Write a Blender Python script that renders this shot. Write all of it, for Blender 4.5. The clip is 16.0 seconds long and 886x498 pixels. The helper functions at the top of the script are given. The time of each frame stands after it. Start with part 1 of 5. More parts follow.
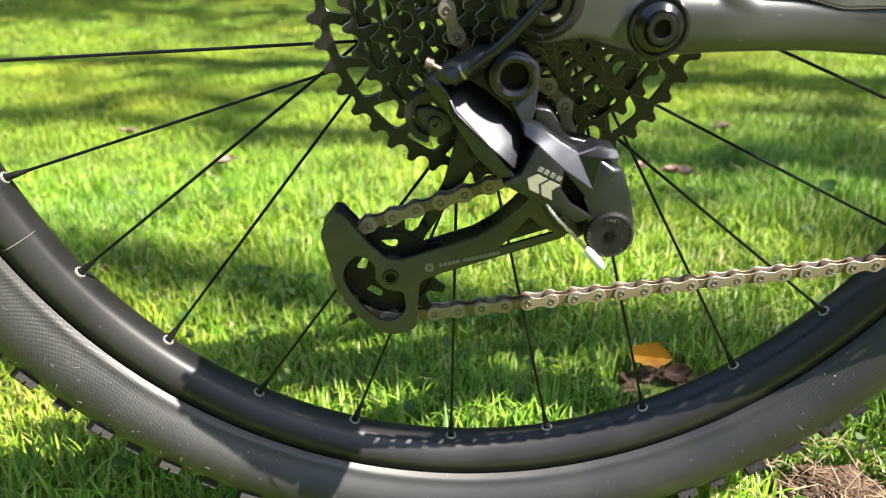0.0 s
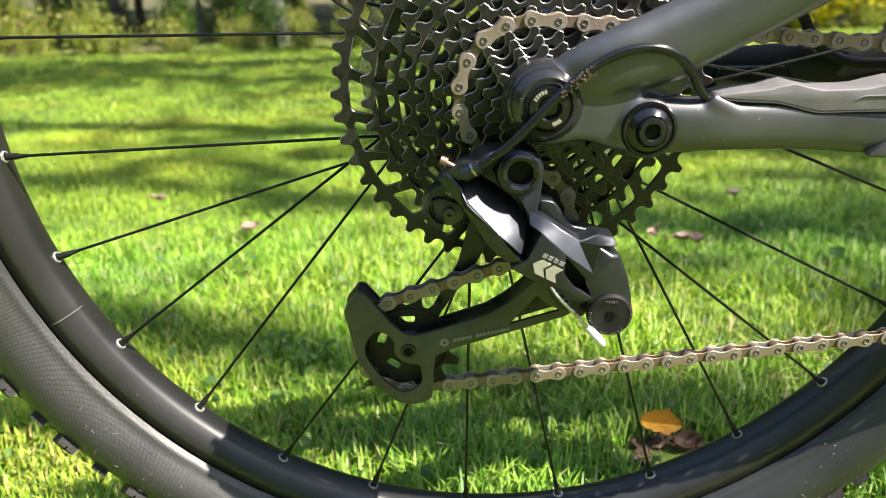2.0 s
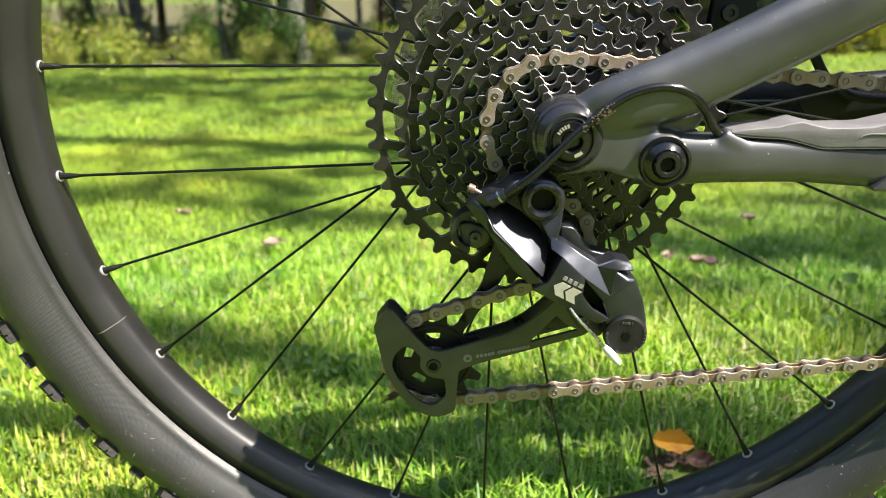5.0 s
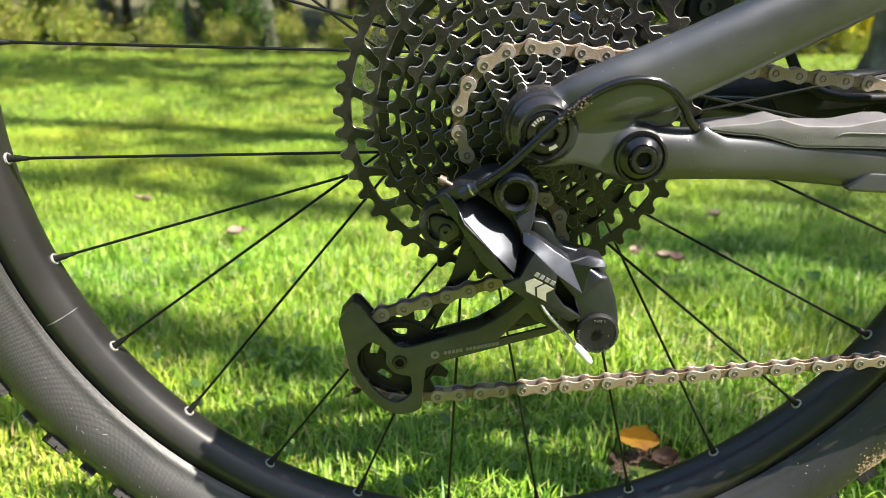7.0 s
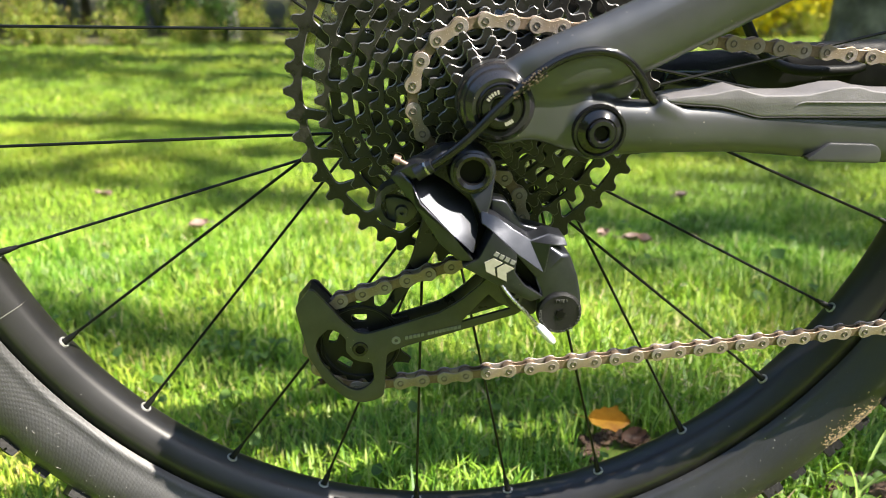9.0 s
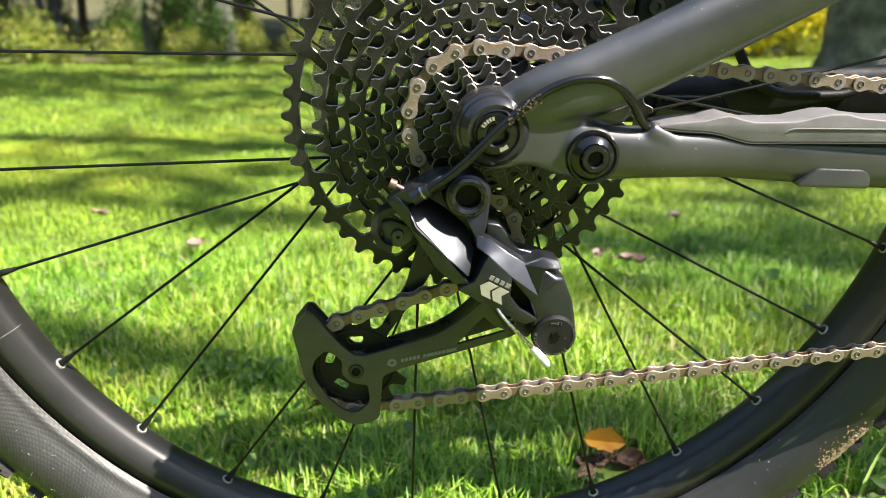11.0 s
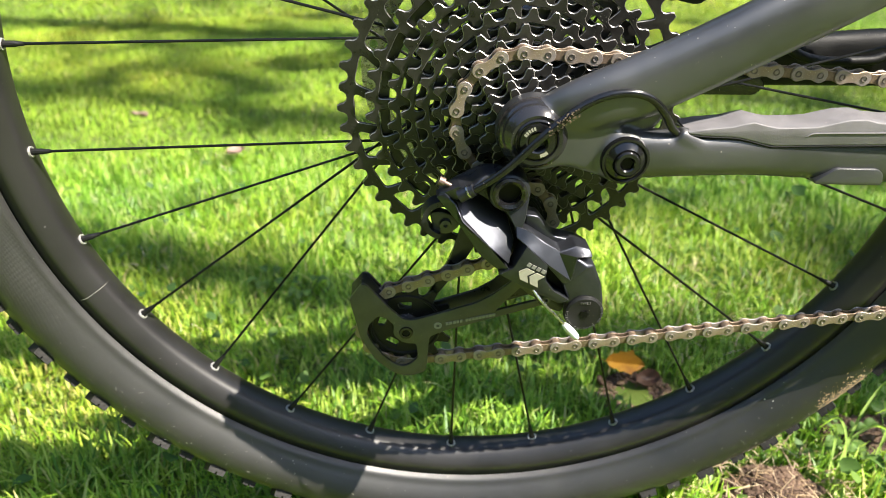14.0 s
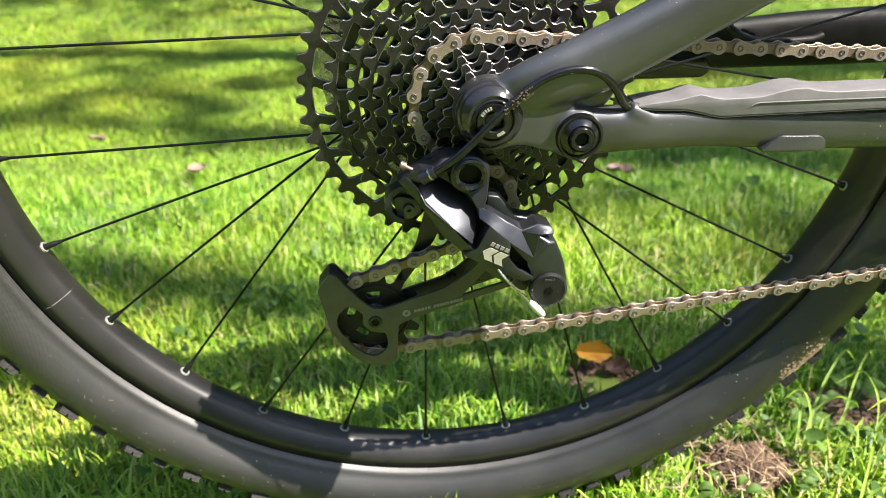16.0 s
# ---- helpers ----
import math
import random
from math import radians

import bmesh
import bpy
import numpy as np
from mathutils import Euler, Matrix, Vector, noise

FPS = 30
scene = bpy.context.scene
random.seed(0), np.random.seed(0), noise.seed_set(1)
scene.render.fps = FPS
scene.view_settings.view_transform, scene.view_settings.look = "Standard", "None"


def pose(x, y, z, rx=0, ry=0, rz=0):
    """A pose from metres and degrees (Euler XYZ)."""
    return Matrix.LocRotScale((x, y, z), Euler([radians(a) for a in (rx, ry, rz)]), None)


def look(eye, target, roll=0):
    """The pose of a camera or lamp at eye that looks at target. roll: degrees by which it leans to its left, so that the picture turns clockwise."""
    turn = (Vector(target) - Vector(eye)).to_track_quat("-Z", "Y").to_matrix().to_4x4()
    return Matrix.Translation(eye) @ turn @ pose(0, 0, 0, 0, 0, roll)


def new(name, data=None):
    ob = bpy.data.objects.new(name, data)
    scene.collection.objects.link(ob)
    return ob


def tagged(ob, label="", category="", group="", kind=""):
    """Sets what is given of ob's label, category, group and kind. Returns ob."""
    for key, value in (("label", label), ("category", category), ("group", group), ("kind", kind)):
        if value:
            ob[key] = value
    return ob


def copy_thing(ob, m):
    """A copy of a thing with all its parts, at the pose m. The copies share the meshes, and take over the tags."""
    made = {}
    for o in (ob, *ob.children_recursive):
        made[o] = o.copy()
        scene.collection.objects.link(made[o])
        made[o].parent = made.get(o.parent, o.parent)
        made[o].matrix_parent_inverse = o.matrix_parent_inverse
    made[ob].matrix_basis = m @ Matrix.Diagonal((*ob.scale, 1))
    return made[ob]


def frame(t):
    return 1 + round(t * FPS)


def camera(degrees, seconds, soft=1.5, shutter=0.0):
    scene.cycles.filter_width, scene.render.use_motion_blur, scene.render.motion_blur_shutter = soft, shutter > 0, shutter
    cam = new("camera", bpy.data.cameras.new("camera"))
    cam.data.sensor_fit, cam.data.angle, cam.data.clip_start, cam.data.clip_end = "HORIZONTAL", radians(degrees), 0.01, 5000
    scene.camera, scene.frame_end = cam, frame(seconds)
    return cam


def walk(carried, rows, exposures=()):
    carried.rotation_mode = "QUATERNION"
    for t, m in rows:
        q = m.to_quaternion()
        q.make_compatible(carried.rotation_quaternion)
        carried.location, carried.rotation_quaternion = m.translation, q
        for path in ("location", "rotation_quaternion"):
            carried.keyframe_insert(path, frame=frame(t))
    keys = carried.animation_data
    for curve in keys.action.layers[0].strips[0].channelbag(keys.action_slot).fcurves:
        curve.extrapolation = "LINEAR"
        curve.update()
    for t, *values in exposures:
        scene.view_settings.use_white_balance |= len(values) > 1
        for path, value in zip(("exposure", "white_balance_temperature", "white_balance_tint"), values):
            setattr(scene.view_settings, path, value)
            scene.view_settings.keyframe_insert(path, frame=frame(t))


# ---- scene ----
cam = camera(60.4, 16.0, soft=0.75)
cam.data.dof.use_dof, cam.data.dof.focus_distance, cam.data.dof.aperture_fstop = True, 0.44, 9.2
PATH = [
    (0, (-0.053, -0.417, 0.42), (0.022, 1.379, -0.456), -1.5),
    (0.2, (-0.063, -0.429, 0.438), (0.013, 1.389, -0.391), -1.3),
    (0.5, (-0.055, -0.442, 0.441), (-0.004, 1.408, -0.319), -1.7),
    (1, (-0.053, -0.444, 0.443), (-0.005, 1.416, -0.29), -2.0),
    (1.5, (-0.046, -0.44, 0.436), (-0.002, 1.418, -0.304), -2.0),
    (2, (-0.051, -0.443, 0.444), (-0.019, 1.416, -0.292), -2.0),
    (2.5, (-0.052, -0.447, 0.446), (-0.027, 1.416, -0.281), -2.1),
    (3, (-0.053, -0.45, 0.451), (-0.038, 1.418, -0.263), -2.3),
    (3.5, (-0.056, -0.456, 0.458), (-0.049, 1.416, -0.246), -2.6),
    (6, (-0.059, -0.467, 0.448), (-0.049, 1.41, -0.244), -0.1),
    (6.5, (-0.06, -0.465, 0.444), (-0.022, 1.41, -0.25), 0.3),
    (7, (-0.059, -0.453, 0.452), (0.025, 1.413, -0.263), 0.5),
    (7.5, (-0.054, -0.444, 0.437), (0.071, 1.415, -0.29), 0.4),
    (8, (-0.051, -0.441, 0.444), (0.103, 1.409, -0.3), 0.2),
    (8.5, (-0.051, -0.447, 0.444), (0.109, 1.402, -0.3), -0.0),
    (9, (-0.051, -0.445, 0.444), (0.105, 1.406, -0.295), -0.2),
    (11.5, (-0.051, -0.448, 0.452), (0.119, 1.421, -0.24), 0.0),
    (12, (-0.041, -0.445, 0.459), (0.129, 1.423, -0.234), -0.1),
    (12.5, (-0.04, -0.447, 0.464), (0.128, 1.415, -0.245), -0.1),
    (13, (-0.043, -0.446, 0.461), (0.107, 1.409, -0.271), -0.1),
    (13.3, (-0.05, -0.431, 0.487), (0.069, 1.405, -0.298), 0.3),
    (13.5, (-0.05, -0.433, 0.489), (0.056, 1.386, -0.335), 0.8),
    (13.7, (-0.05, -0.449, 0.52), (0.037, 1.325, -0.399), 1.2),
    (14, (-0.062, -0.461, 0.523), (0.026, 1.269, -0.476), -0.5),
    (14.2, (-0.061, -0.467, 0.513), (0.042, 1.249, -0.509), -0.2),
    (14.5, (-0.075, -0.468, 0.503), (0.11, 1.29, -0.434), 0.9),
    (14.7, (-0.063, -0.468, 0.503), (0.132, 1.291, -0.428), -0.8),
    (15, (-0.062, -0.47, 0.501), (0.13, 1.274, -0.46), -1.4),
    (15.5, (-0.065, -0.476, 0.502), (0.11, 1.268, -0.461), -1.3),
    (16, (-0.062, -0.477, 0.509), (0.114, 1.27, -0.45), -2.0),
]
walk(cam, [(t, look(eye, target, roll)) for t, eye, target, roll in PATH])

# ---- light ----
SUN = Vector((0.588, -0.259, 0.767)).normalized()
world = bpy.data.worlds.new("world")
scene.world = world
world.use_nodes = True
_sky = world.node_tree.nodes.new("ShaderNodeTexSky")
_sky.sky_type, _sky.sun_disc = "NISHITA", False
_sky.sun_elevation, _sky.sun_rotation = math.asin(SUN.z), math.atan2(SUN.x, SUN.y)
_back = world.node_tree.nodes["Background"]
_back.inputs["Strength"].default_value = 0.108
world.node_tree.links.new(_sky.outputs[0], _back.inputs["Color"])
_sd = bpy.data.lights.new("sun", "SUN")
_sd.energy, _sd.angle, _sd.color = 4.4, radians(0.53), (1.0, 0.925, 0.81)
scene.view_settings.exposure = 1.62
sun = new("sun", _sd)
sun.matrix_world = look(SUN * 30, (0, 0, 0))


# ---- materials ----
def mat(name, c1, c2=None, scale=60.0, rough=0.5, rough2=None, metal=0.0, bump=0.0, bump_scale=400.0, spec=0.5,
        specks=None, speck_scale=260.0, speck_size=0.05, island=None, coat=0.0, big=None, ior=1.5):
    """A principled surface with two scales of tone, fine relief and dust specks."""
    m = bpy.data.materials.new(name)
    m.use_nodes = True
    nt = m.node_tree
    n, ln = nt.nodes, nt.links.new
    b = n["Principled BSDF"]
    b.inputs["Roughness"].default_value = rough
    b.inputs["Metallic"].default_value = metal
    b.inputs["Specular IOR Level"].default_value = spec
    b.inputs["Coat Weight"].default_value = coat
    b.inputs["IOR"].default_value = ior
    b.inputs["Coat Roughness"].default_value = 0.2
    tc = n.new("ShaderNodeTexCoord")
    a = n.new("ShaderNodeTexNoise")
    a.inputs["Scale"].default_value, a.inputs["Detail"].default_value, a.inputs["Roughness"].default_value = scale, 6, 0.65
    ln(tc.outputs["Object"], a.inputs["Vector"])
    ramp = n.new("ShaderNodeValToRGB")
    c2 = c2 or tuple(v * 1.25 for v in c1)
    ramp.color_ramp.elements[0].position, ramp.color_ramp.elements[1].position = 0.3, 0.72
    ramp.color_ramp.elements[0].color, ramp.color_ramp.elements[1].color = (*c1, 1), (*c2, 1)
    ln(a.outputs["Fac"], ramp.inputs["Fac"])
    col = ramp.outputs["Color"]
    if big:
        bn = n.new("ShaderNodeTexNoise")
        bn.inputs["Scale"].default_value, bn.inputs["Detail"].default_value = big[1], 3
        ln(tc.outputs["Object"], bn.inputs["Vector"])
        mr = n.new("ShaderNodeMapRange")
        mr.inputs["From Min"].default_value, mr.inputs["From Max"].default_value = 0.45, 0.7
        ln(bn.outputs["Fac"], mr.inputs["Value"])
        mx = n.new("ShaderNodeMix")
        mx.data_type = "RGBA"
        ln(mr.outputs["Result"], mx.inputs[0])
        ln(col, mx.inputs[6])
        mx.inputs[7].default_value = (*big[0], 1)
        col = mx.outputs[2]
    if island:
        g = n.new("ShaderNodeNewGeometry")
        r2 = n.new("ShaderNodeValToRGB")
        els = r2.color_ramp.elements
        while len(els) < len(island):
            els.new(0.5)
        for i, c in enumerate(island):
            els[i].position, els[i].color = i / (len(island) - 1), (*c, 1)
        ln(g.outputs["Random Per Island"], r2.inputs["Fac"])
        mx = n.new("ShaderNodeMix")
        mx.data_type, mx.blend_type = "RGBA", "MULTIPLY"
        mx.inputs[0].default_value = 1.0
        ln(col, mx.inputs[6])
        ln(r2.outputs["Color"], mx.inputs[7])
        col = mx.outputs[2]
    if specks:
        v = n.new("ShaderNodeTexVoronoi")
        v.inputs["Scale"].default_value = speck_scale
        ln(tc.outputs["Object"], v.inputs["Vector"])
        w = n.new("ShaderNodeTexNoise")
        w.inputs["Scale"].default_value, w.inputs["Detail"].default_value = speck_scale * 0.12, 3
        ln(tc.outputs["Object"], w.inputs["Vector"])
        lim = n.new("ShaderNodeMapRange")
        lim.inputs["From Min"].default_value, lim.inputs["From Max"].default_value = 0.47, 0.75
        lim.inputs["To Min"].default_value, lim.inputs["To Max"].default_value = 0.0, speck_size * 6
        ln(w.outputs["Fac"], lim.inputs["Value"])
        cmp = n.new("ShaderNodeMath")
        cmp.operation = "LESS_THAN"
        ln(v.outputs["Distance"], cmp.inputs[0])
        ln(lim.outputs["Result"], cmp.inputs[1])
        mx = n.new("ShaderNodeMix")
        mx.data_type = "RGBA"
        ln(cmp.outputs[0], mx.inputs[0])
        ln(col, mx.inputs[6])
        mx.inputs[7].default_value = (*specks, 1)
        col = mx.outputs[2]
    ln(col, b.inputs["Base Color"])
    if rough2 is not None:
        rr = n.new("ShaderNodeMapRange")
        rr.inputs["From Min"].default_value, rr.inputs["From Max"].default_value = 0.3, 0.7
        rr.inputs["To Min"].default_value, rr.inputs["To Max"].default_value = rough, rough2
        ln(a.outputs["Fac"], rr.inputs["Value"])
        ln(rr.outputs["Result"], b.inputs["Roughness"])
    if bump:
        bn = n.new("ShaderNodeTexNoise")
        bn.inputs["Scale"].default_value, bn.inputs["Detail"].default_value = bump_scale, 4
        ln(tc.outputs["Object"], bn.inputs["Vector"])
        bp = n.new("ShaderNodeBump")
        bp.inputs["Strength"].default_value, bp.inputs["Distance"].default_value = bump, 0.001
        ln(bn.outputs["Fac"], bp.inputs["Height"])
        ln(bp.outputs["Normal"], b.inputs["Normal"])
    return m


def leafy(name, tones, rough=0.45, through_light=0.4, spread=0.0, patch=None, upward=0.0):
    """Thin foliage: tone by piece, some light passing through; upward: how far its lie follows the turf instead of the blade."""
    m = bpy.data.materials.new(name)
    m.use_nodes = True
    nt = m.node_tree
    n, ln = nt.nodes, nt.links.new
    b, out = n["Principled BSDF"], n["Material Output"]
    b.inputs["Roughness"].default_value = rough
    b.inputs["Specular IOR Level"].default_value = 0.45
    g = n.new("ShaderNodeNewGeometry")
    r = n.new("ShaderNodeValToRGB")
    els = r.color_ramp.elements
    while len(els) < len(tones):
        els.new(0.5)
    for i, (p, c) in enumerate(tones):
        els[i].position, els[i].color = p, (*c, 1)
    ln(g.outputs["Random Per Island"], r.inputs["Fac"])
    col = r.outputs["Color"]
    tc = n.new("ShaderNodeTexCoord")
    a = n.new("ShaderNodeTexNoise")
    a.inputs["Scale"].default_value, a.inputs["Detail"].default_value = spread or 40.0, 3
    ln(tc.outputs["Object"], a.inputs["Vector"])
    mr = n.new("ShaderNodeMapRange")
    mr.inputs["From Min"].default_value, mr.inputs["From Max"].default_value = 0.3, 0.7
    mr.inputs["To Min"].default_value, mr.inputs["To Max"].default_value = 0.7, 1.25
    ln(a.outputs["Fac"], mr.inputs["Value"])
    mx = n.new("ShaderNodeMix")
    mx.data_type, mx.blend_type = "RGBA", "MULTIPLY"
    mx.inputs[0].default_value = 1.0
    ln(col, mx.inputs[6])
    ln(mr.outputs["Result"], mx.inputs[7])
    col = mx.outputs[2]
    if patch:
        pn = n.new("ShaderNodeTexNoise")
        pn.inputs["Scale"].default_value, pn.inputs["Detail"].default_value = patch[0], 4
        ln(tc.outputs["Object"], pn.inputs["Vector"])
        pr = n.new("ShaderNodeValToRGB")
        pe = pr.color_ramp.elements
        pe.new(0.5)
        for e, p, c in zip(pe, (0.33, 0.5, 0.68), patch[1:]):
            e.position, e.color = p, (*c, 1)
        ln(pn.outputs["Fac"], pr.inputs["Fac"])
        pm = n.new("ShaderNodeMix")
        pm.data_type, pm.blend_type = "RGBA", "MULTIPLY"
        pm.inputs[0].default_value = 1.0
        ln(col, pm.inputs[6])
        ln(pr.outputs["Color"], pm.inputs[7])
        col = pm.outputs[2]
    ln(col, b.inputs["Base Color"])
    t = n.new("ShaderNodeBsdfTranslucent")
    ln(col, t.inputs["Color"])
    if upward:
        sc = n.new("ShaderNodeVectorMath")
        sc.operation = "SCALE"
        sc.inputs["Scale"].default_value = 1.0 - upward
        ln(g.outputs["Normal"], sc.inputs[0])
        ad = n.new("ShaderNodeVectorMath")
        ad.inputs[1].default_value = (0, 0, upward)
        ln(sc.outputs[0], ad.inputs[0])
        no = n.new("ShaderNodeVectorMath")
        no.operation = "NORMALIZE"
        ln(ad.outputs[0], no.inputs[0])
        ln(no.outputs[0], b.inputs["Normal"])
    s = n.new("ShaderNodeMixShader")
    s.inputs[0].default_value = through_light
    ln(b.outputs[0], s.inputs[1])
    ln(t.outputs[0], s.inputs[2])
    ln(s.outputs[0], out.inputs["Surface"])
    return m


DUST = (0.55, 0.50, 0.42)
M_FRAME = mat("satin_charcoal_paint", (0.016, 0.0168, 0.0195), (0.034, 0.035, 0.039), 22, 0.36, 0.52, metal=0.0, spec=1.0, coat=0.55, specks=DUST, speck_scale=330, speck_size=0.022, big=((0.048, 0.048, 0.052), 17))
# the frame's charcoal, darkened to paint in the shade round the axle
M_GLOSSY = mat("glossy_shaded_charcoal", (0.016, 0.0155, 0.0175), (0.026, 0.025, 0.0275), 40, 0.10, 0.2, spec=0.7, specks=DUST, speck_scale=420, speck_size=0.03)
M_GUARD = mat("grey_rubber_guard", (0.135, 0.128, 0.134), (0.185, 0.176, 0.182), 90, 0.5, 0.65, bump=0.2, bump_scale=1500, specks=DUST, speck_scale=420, speck_size=0.03)
M_BLACK = mat("gloss_black_metal", (0.005, 0.005, 0.006), (0.012, 0.012, 0.012), 70, 0.10, 0.2, spec=0.6, specks=DUST, speck_scale=500, speck_size=0.015)
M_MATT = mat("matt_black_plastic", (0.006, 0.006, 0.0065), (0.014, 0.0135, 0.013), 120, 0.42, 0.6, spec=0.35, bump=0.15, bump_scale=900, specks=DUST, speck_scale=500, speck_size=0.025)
# near-black for sockets, hollows and the seam: their shade is put into the colour
M_DARK = mat("dark_hole_shade", (0.002, 0.002, 0.002), (0.004, 0.004, 0.004), 80, 0.5, spec=0.2)
M_DER = mat("grey_anodised_alloy", (0.045, 0.048, 0.058), (0.075, 0.079, 0.092), 60, 0.31, 0.4, metal=0.8, spec=0.9, bump=0.05, bump_scale=2500, specks=DUST, speck_scale=520, speck_size=0.02)
M_DER2 = mat("dark_anodised_alloy", (0.012, 0.0125, 0.015), (0.024, 0.024, 0.028), 60, 0.24, 0.36, spec=0.5, specks=DUST, speck_scale=520, speck_size=0.02)
M_CAGE = mat("olive_grey_cage_alloy", (0.062, 0.064, 0.056), (0.095, 0.097, 0.086), 40, 0.32, 0.42, metal=0.5, spec=0.6, bump=0.06, bump_scale=2500, specks=DUST, speck_scale=420, speck_size=0.015)
M_COG = mat("dusty_black_steel", (0.005, 0.0047, 0.0043), (0.021, 0.0195, 0.0175), 170, 0.24, 0.45, spec=0.5, bump=0.3, bump_scale=600, specks=(0.20, 0.185, 0.165), speck_scale=520, speck_size=0.035, big=((0.027, 0.025, 0.0225), 30))
M_EDGE = mat("worn_steel_edge", (0.05, 0.048, 0.046), (0.42, 0.41, 0.39), 150, 0.25, 0.42, metal=0.7, bump=0.2, bump_scale=900)
M_CHAIN = mat("worn_nickel_chain", (0.25, 0.215, 0.20), (0.42, 0.37, 0.345), 260, 0.38, 0.6, metal=0.5, bump=0.25, bump_scale=1500, specks=(0.55, 0.50, 0.42), speck_scale=900, speck_size=0.05, big=((0.27, 0.20, 0.12), 60))
M_INNER = mat("brown_oily_chain", (0.13, 0.09, 0.06), (0.27, 0.20, 0.14), 300, 0.35, 0.55, metal=0.5, bump=0.2, bump_scale=1500)
M_RIVET = mat("steel_rivet", (0.13, 0.11, 0.09), (0.26, 0.23, 0.19), 600, 0.35, 0.5, metal=0.7)
M_SPOKE = mat("black_spoke", (0.003, 0.003, 0.003), (0.008, 0.0078, 0.0075), 90, 0.28, 0.4, spec=0.3)
M_STEEL = mat("bright_steel", (0.5, 0.49, 0.47), (0.66, 0.65, 0.62), 300, 0.2, 0.35, metal=1.0)
M_EYELET = mat("silver_eyelet", (0.45, 0.44, 0.42), (0.6, 0.59, 0.57), 300, 0.35, 0.5, metal=0.5)
M_RIM = mat("matt_carbon_rim", (0.010, 0.0094, 0.0096), (0.017, 0.0158, 0.0160), 22, 0.36, 0.44, spec=0.6, ior=1.55, bump=0.03, bump_scale=1200, specks=(0.5, 0.48, 0.44), speck_scale=230, speck_size=0.014)
M_KNOB = mat("tread_rubber", (0.010, 0.0095, 0.009), (0.034, 0.032, 0.030), 160, 0.55, 0.75, spec=0.3, bump=0.5, bump_scale=500, specks=(0.14, 0.12, 0.09), speck_scale=420, speck_size=0.02)
M_WHITE = mat("white_cap", (0.75, 0.76, 0.78), (0.85, 0.86, 0.86), 200, 0.4, 0.5)
M_PRINT = mat("pale_print", (0.33, 0.32, 0.24), (0.42, 0.41, 0.32), 400, 0.45, 0.5)
M_PRINT2 = mat("grey_print", (0.19, 0.19, 0.165), (0.26, 0.26, 0.23), 400, 0.45, 0.5)
M_FAINT = mat("faint_print", (0.07, 0.07, 0.068), (0.10, 0.10, 0.095), 400, 0.5, 0.6)
M_RED = mat("copper_screw", (0.17, 0.11, 0.09), (0.26, 0.19, 0.16), 500, 0.4, 0.55, metal=0.5)
M_BLUE = mat("blue_threadlock", (0.05, 0.25, 0.55), (0.08, 0.35, 0.65), 500, 0.5)


def tyre_material():
    """Black rubber over a woven casing: a fine diagonal cloth relief with stains."""
    m = mat("woven_tyre_rubber", (0.006, 0.0057, 0.0056), (0.012, 0.0113, 0.011), 18, 0.42, 0.50, spec=0.9, ior=1.56, specks=(0.6, 0.57, 0.5), speck_scale=230, speck_size=0.022, big=((0.015, 0.014, 0.0128), 9))
    nt = m.node_tree
    n, ln = nt.nodes, nt.links.new
    uv = n.new("ShaderNodeUVMap")
    uv.uv_map = "cloth"
    hs = []
    for ang in (45, -45):
        mp = n.new("ShaderNodeMapping")
        mp.inputs["Rotation"].default_value = (0, 0, radians(ang))
        ln(uv.outputs[0], mp.inputs["Vector"])
        w = n.new("ShaderNodeTexWave")
        w.inputs["Scale"].default_value, w.inputs["Distortion"].default_value = 400.0, 1.6
        w.inputs["Detail"].default_value, w.inputs["Detail Scale"].default_value = 1.0, 2.0
        ln(mp.outputs[0], w.inputs["Vector"])
        hs.append(w.outputs["Fac"])
    mu = n.new("ShaderNodeMath")
    mu.operation = "MULTIPLY"
    ln(hs[0], mu.inputs[0])
    ln(hs[1], mu.inputs[1])
    bp = n.new("ShaderNodeBump")
    bp.inputs["Strength"].default_value, bp.inputs["Distance"].default_value = 0.15, 0.0004
    ln(mu.outputs[0], bp.inputs["Height"])
    ln(bp.outputs["Normal"], n["Principled BSDF"].inputs["Normal"])
    return m


M_TYRE = tyre_material()
M_GRASS = leafy("grass_blade", [(0.0, (0.11, 0.25, 0.014)), (0.35, (0.225, 0.40, 0.024)), (0.7, (0.39, 0.55, 0.046)), (0.93, (0.56, 0.64, 0.13)), (1.0, (0.64, 0.52, 0.23))], 0.45, 0.35, 9.0, (2.2, (0.68, 0.88, 0.95), (0.96, 1.02, 0.92), (1.28, 1.08, 1.0)), 0.52)
M_TURF = leafy("far_turf", [(0.0, (0.20, 0.33, 0.022)), (0.5, (0.29, 0.43, 0.034)), (0.9, (0.38, 0.49, 0.055)), (1.0, (0.52, 0.50, 0.15))], 0.5, 0.3, 3.0, (1.6, (0.70, 0.86, 0.95), (0.96, 1.0, 0.92), (1.25, 1.06, 1.0)), 0.65)
M_WEED = leafy("weed_leaf", [(0.0, (0.05, 0.12, 0.018)), (0.5, (0.09, 0.18, 0.028)), (1.0, (0.15, 0.25, 0.04))], 0.6, 0.3, 60)
M_STRAW = leafy("dry_straw", [(0.0, (0.24, 0.15, 0.08)), (0.5, (0.46, 0.34, 0.20)), (1.0, (0.66, 0.54, 0.36))], 0.6, 0.2, 60)
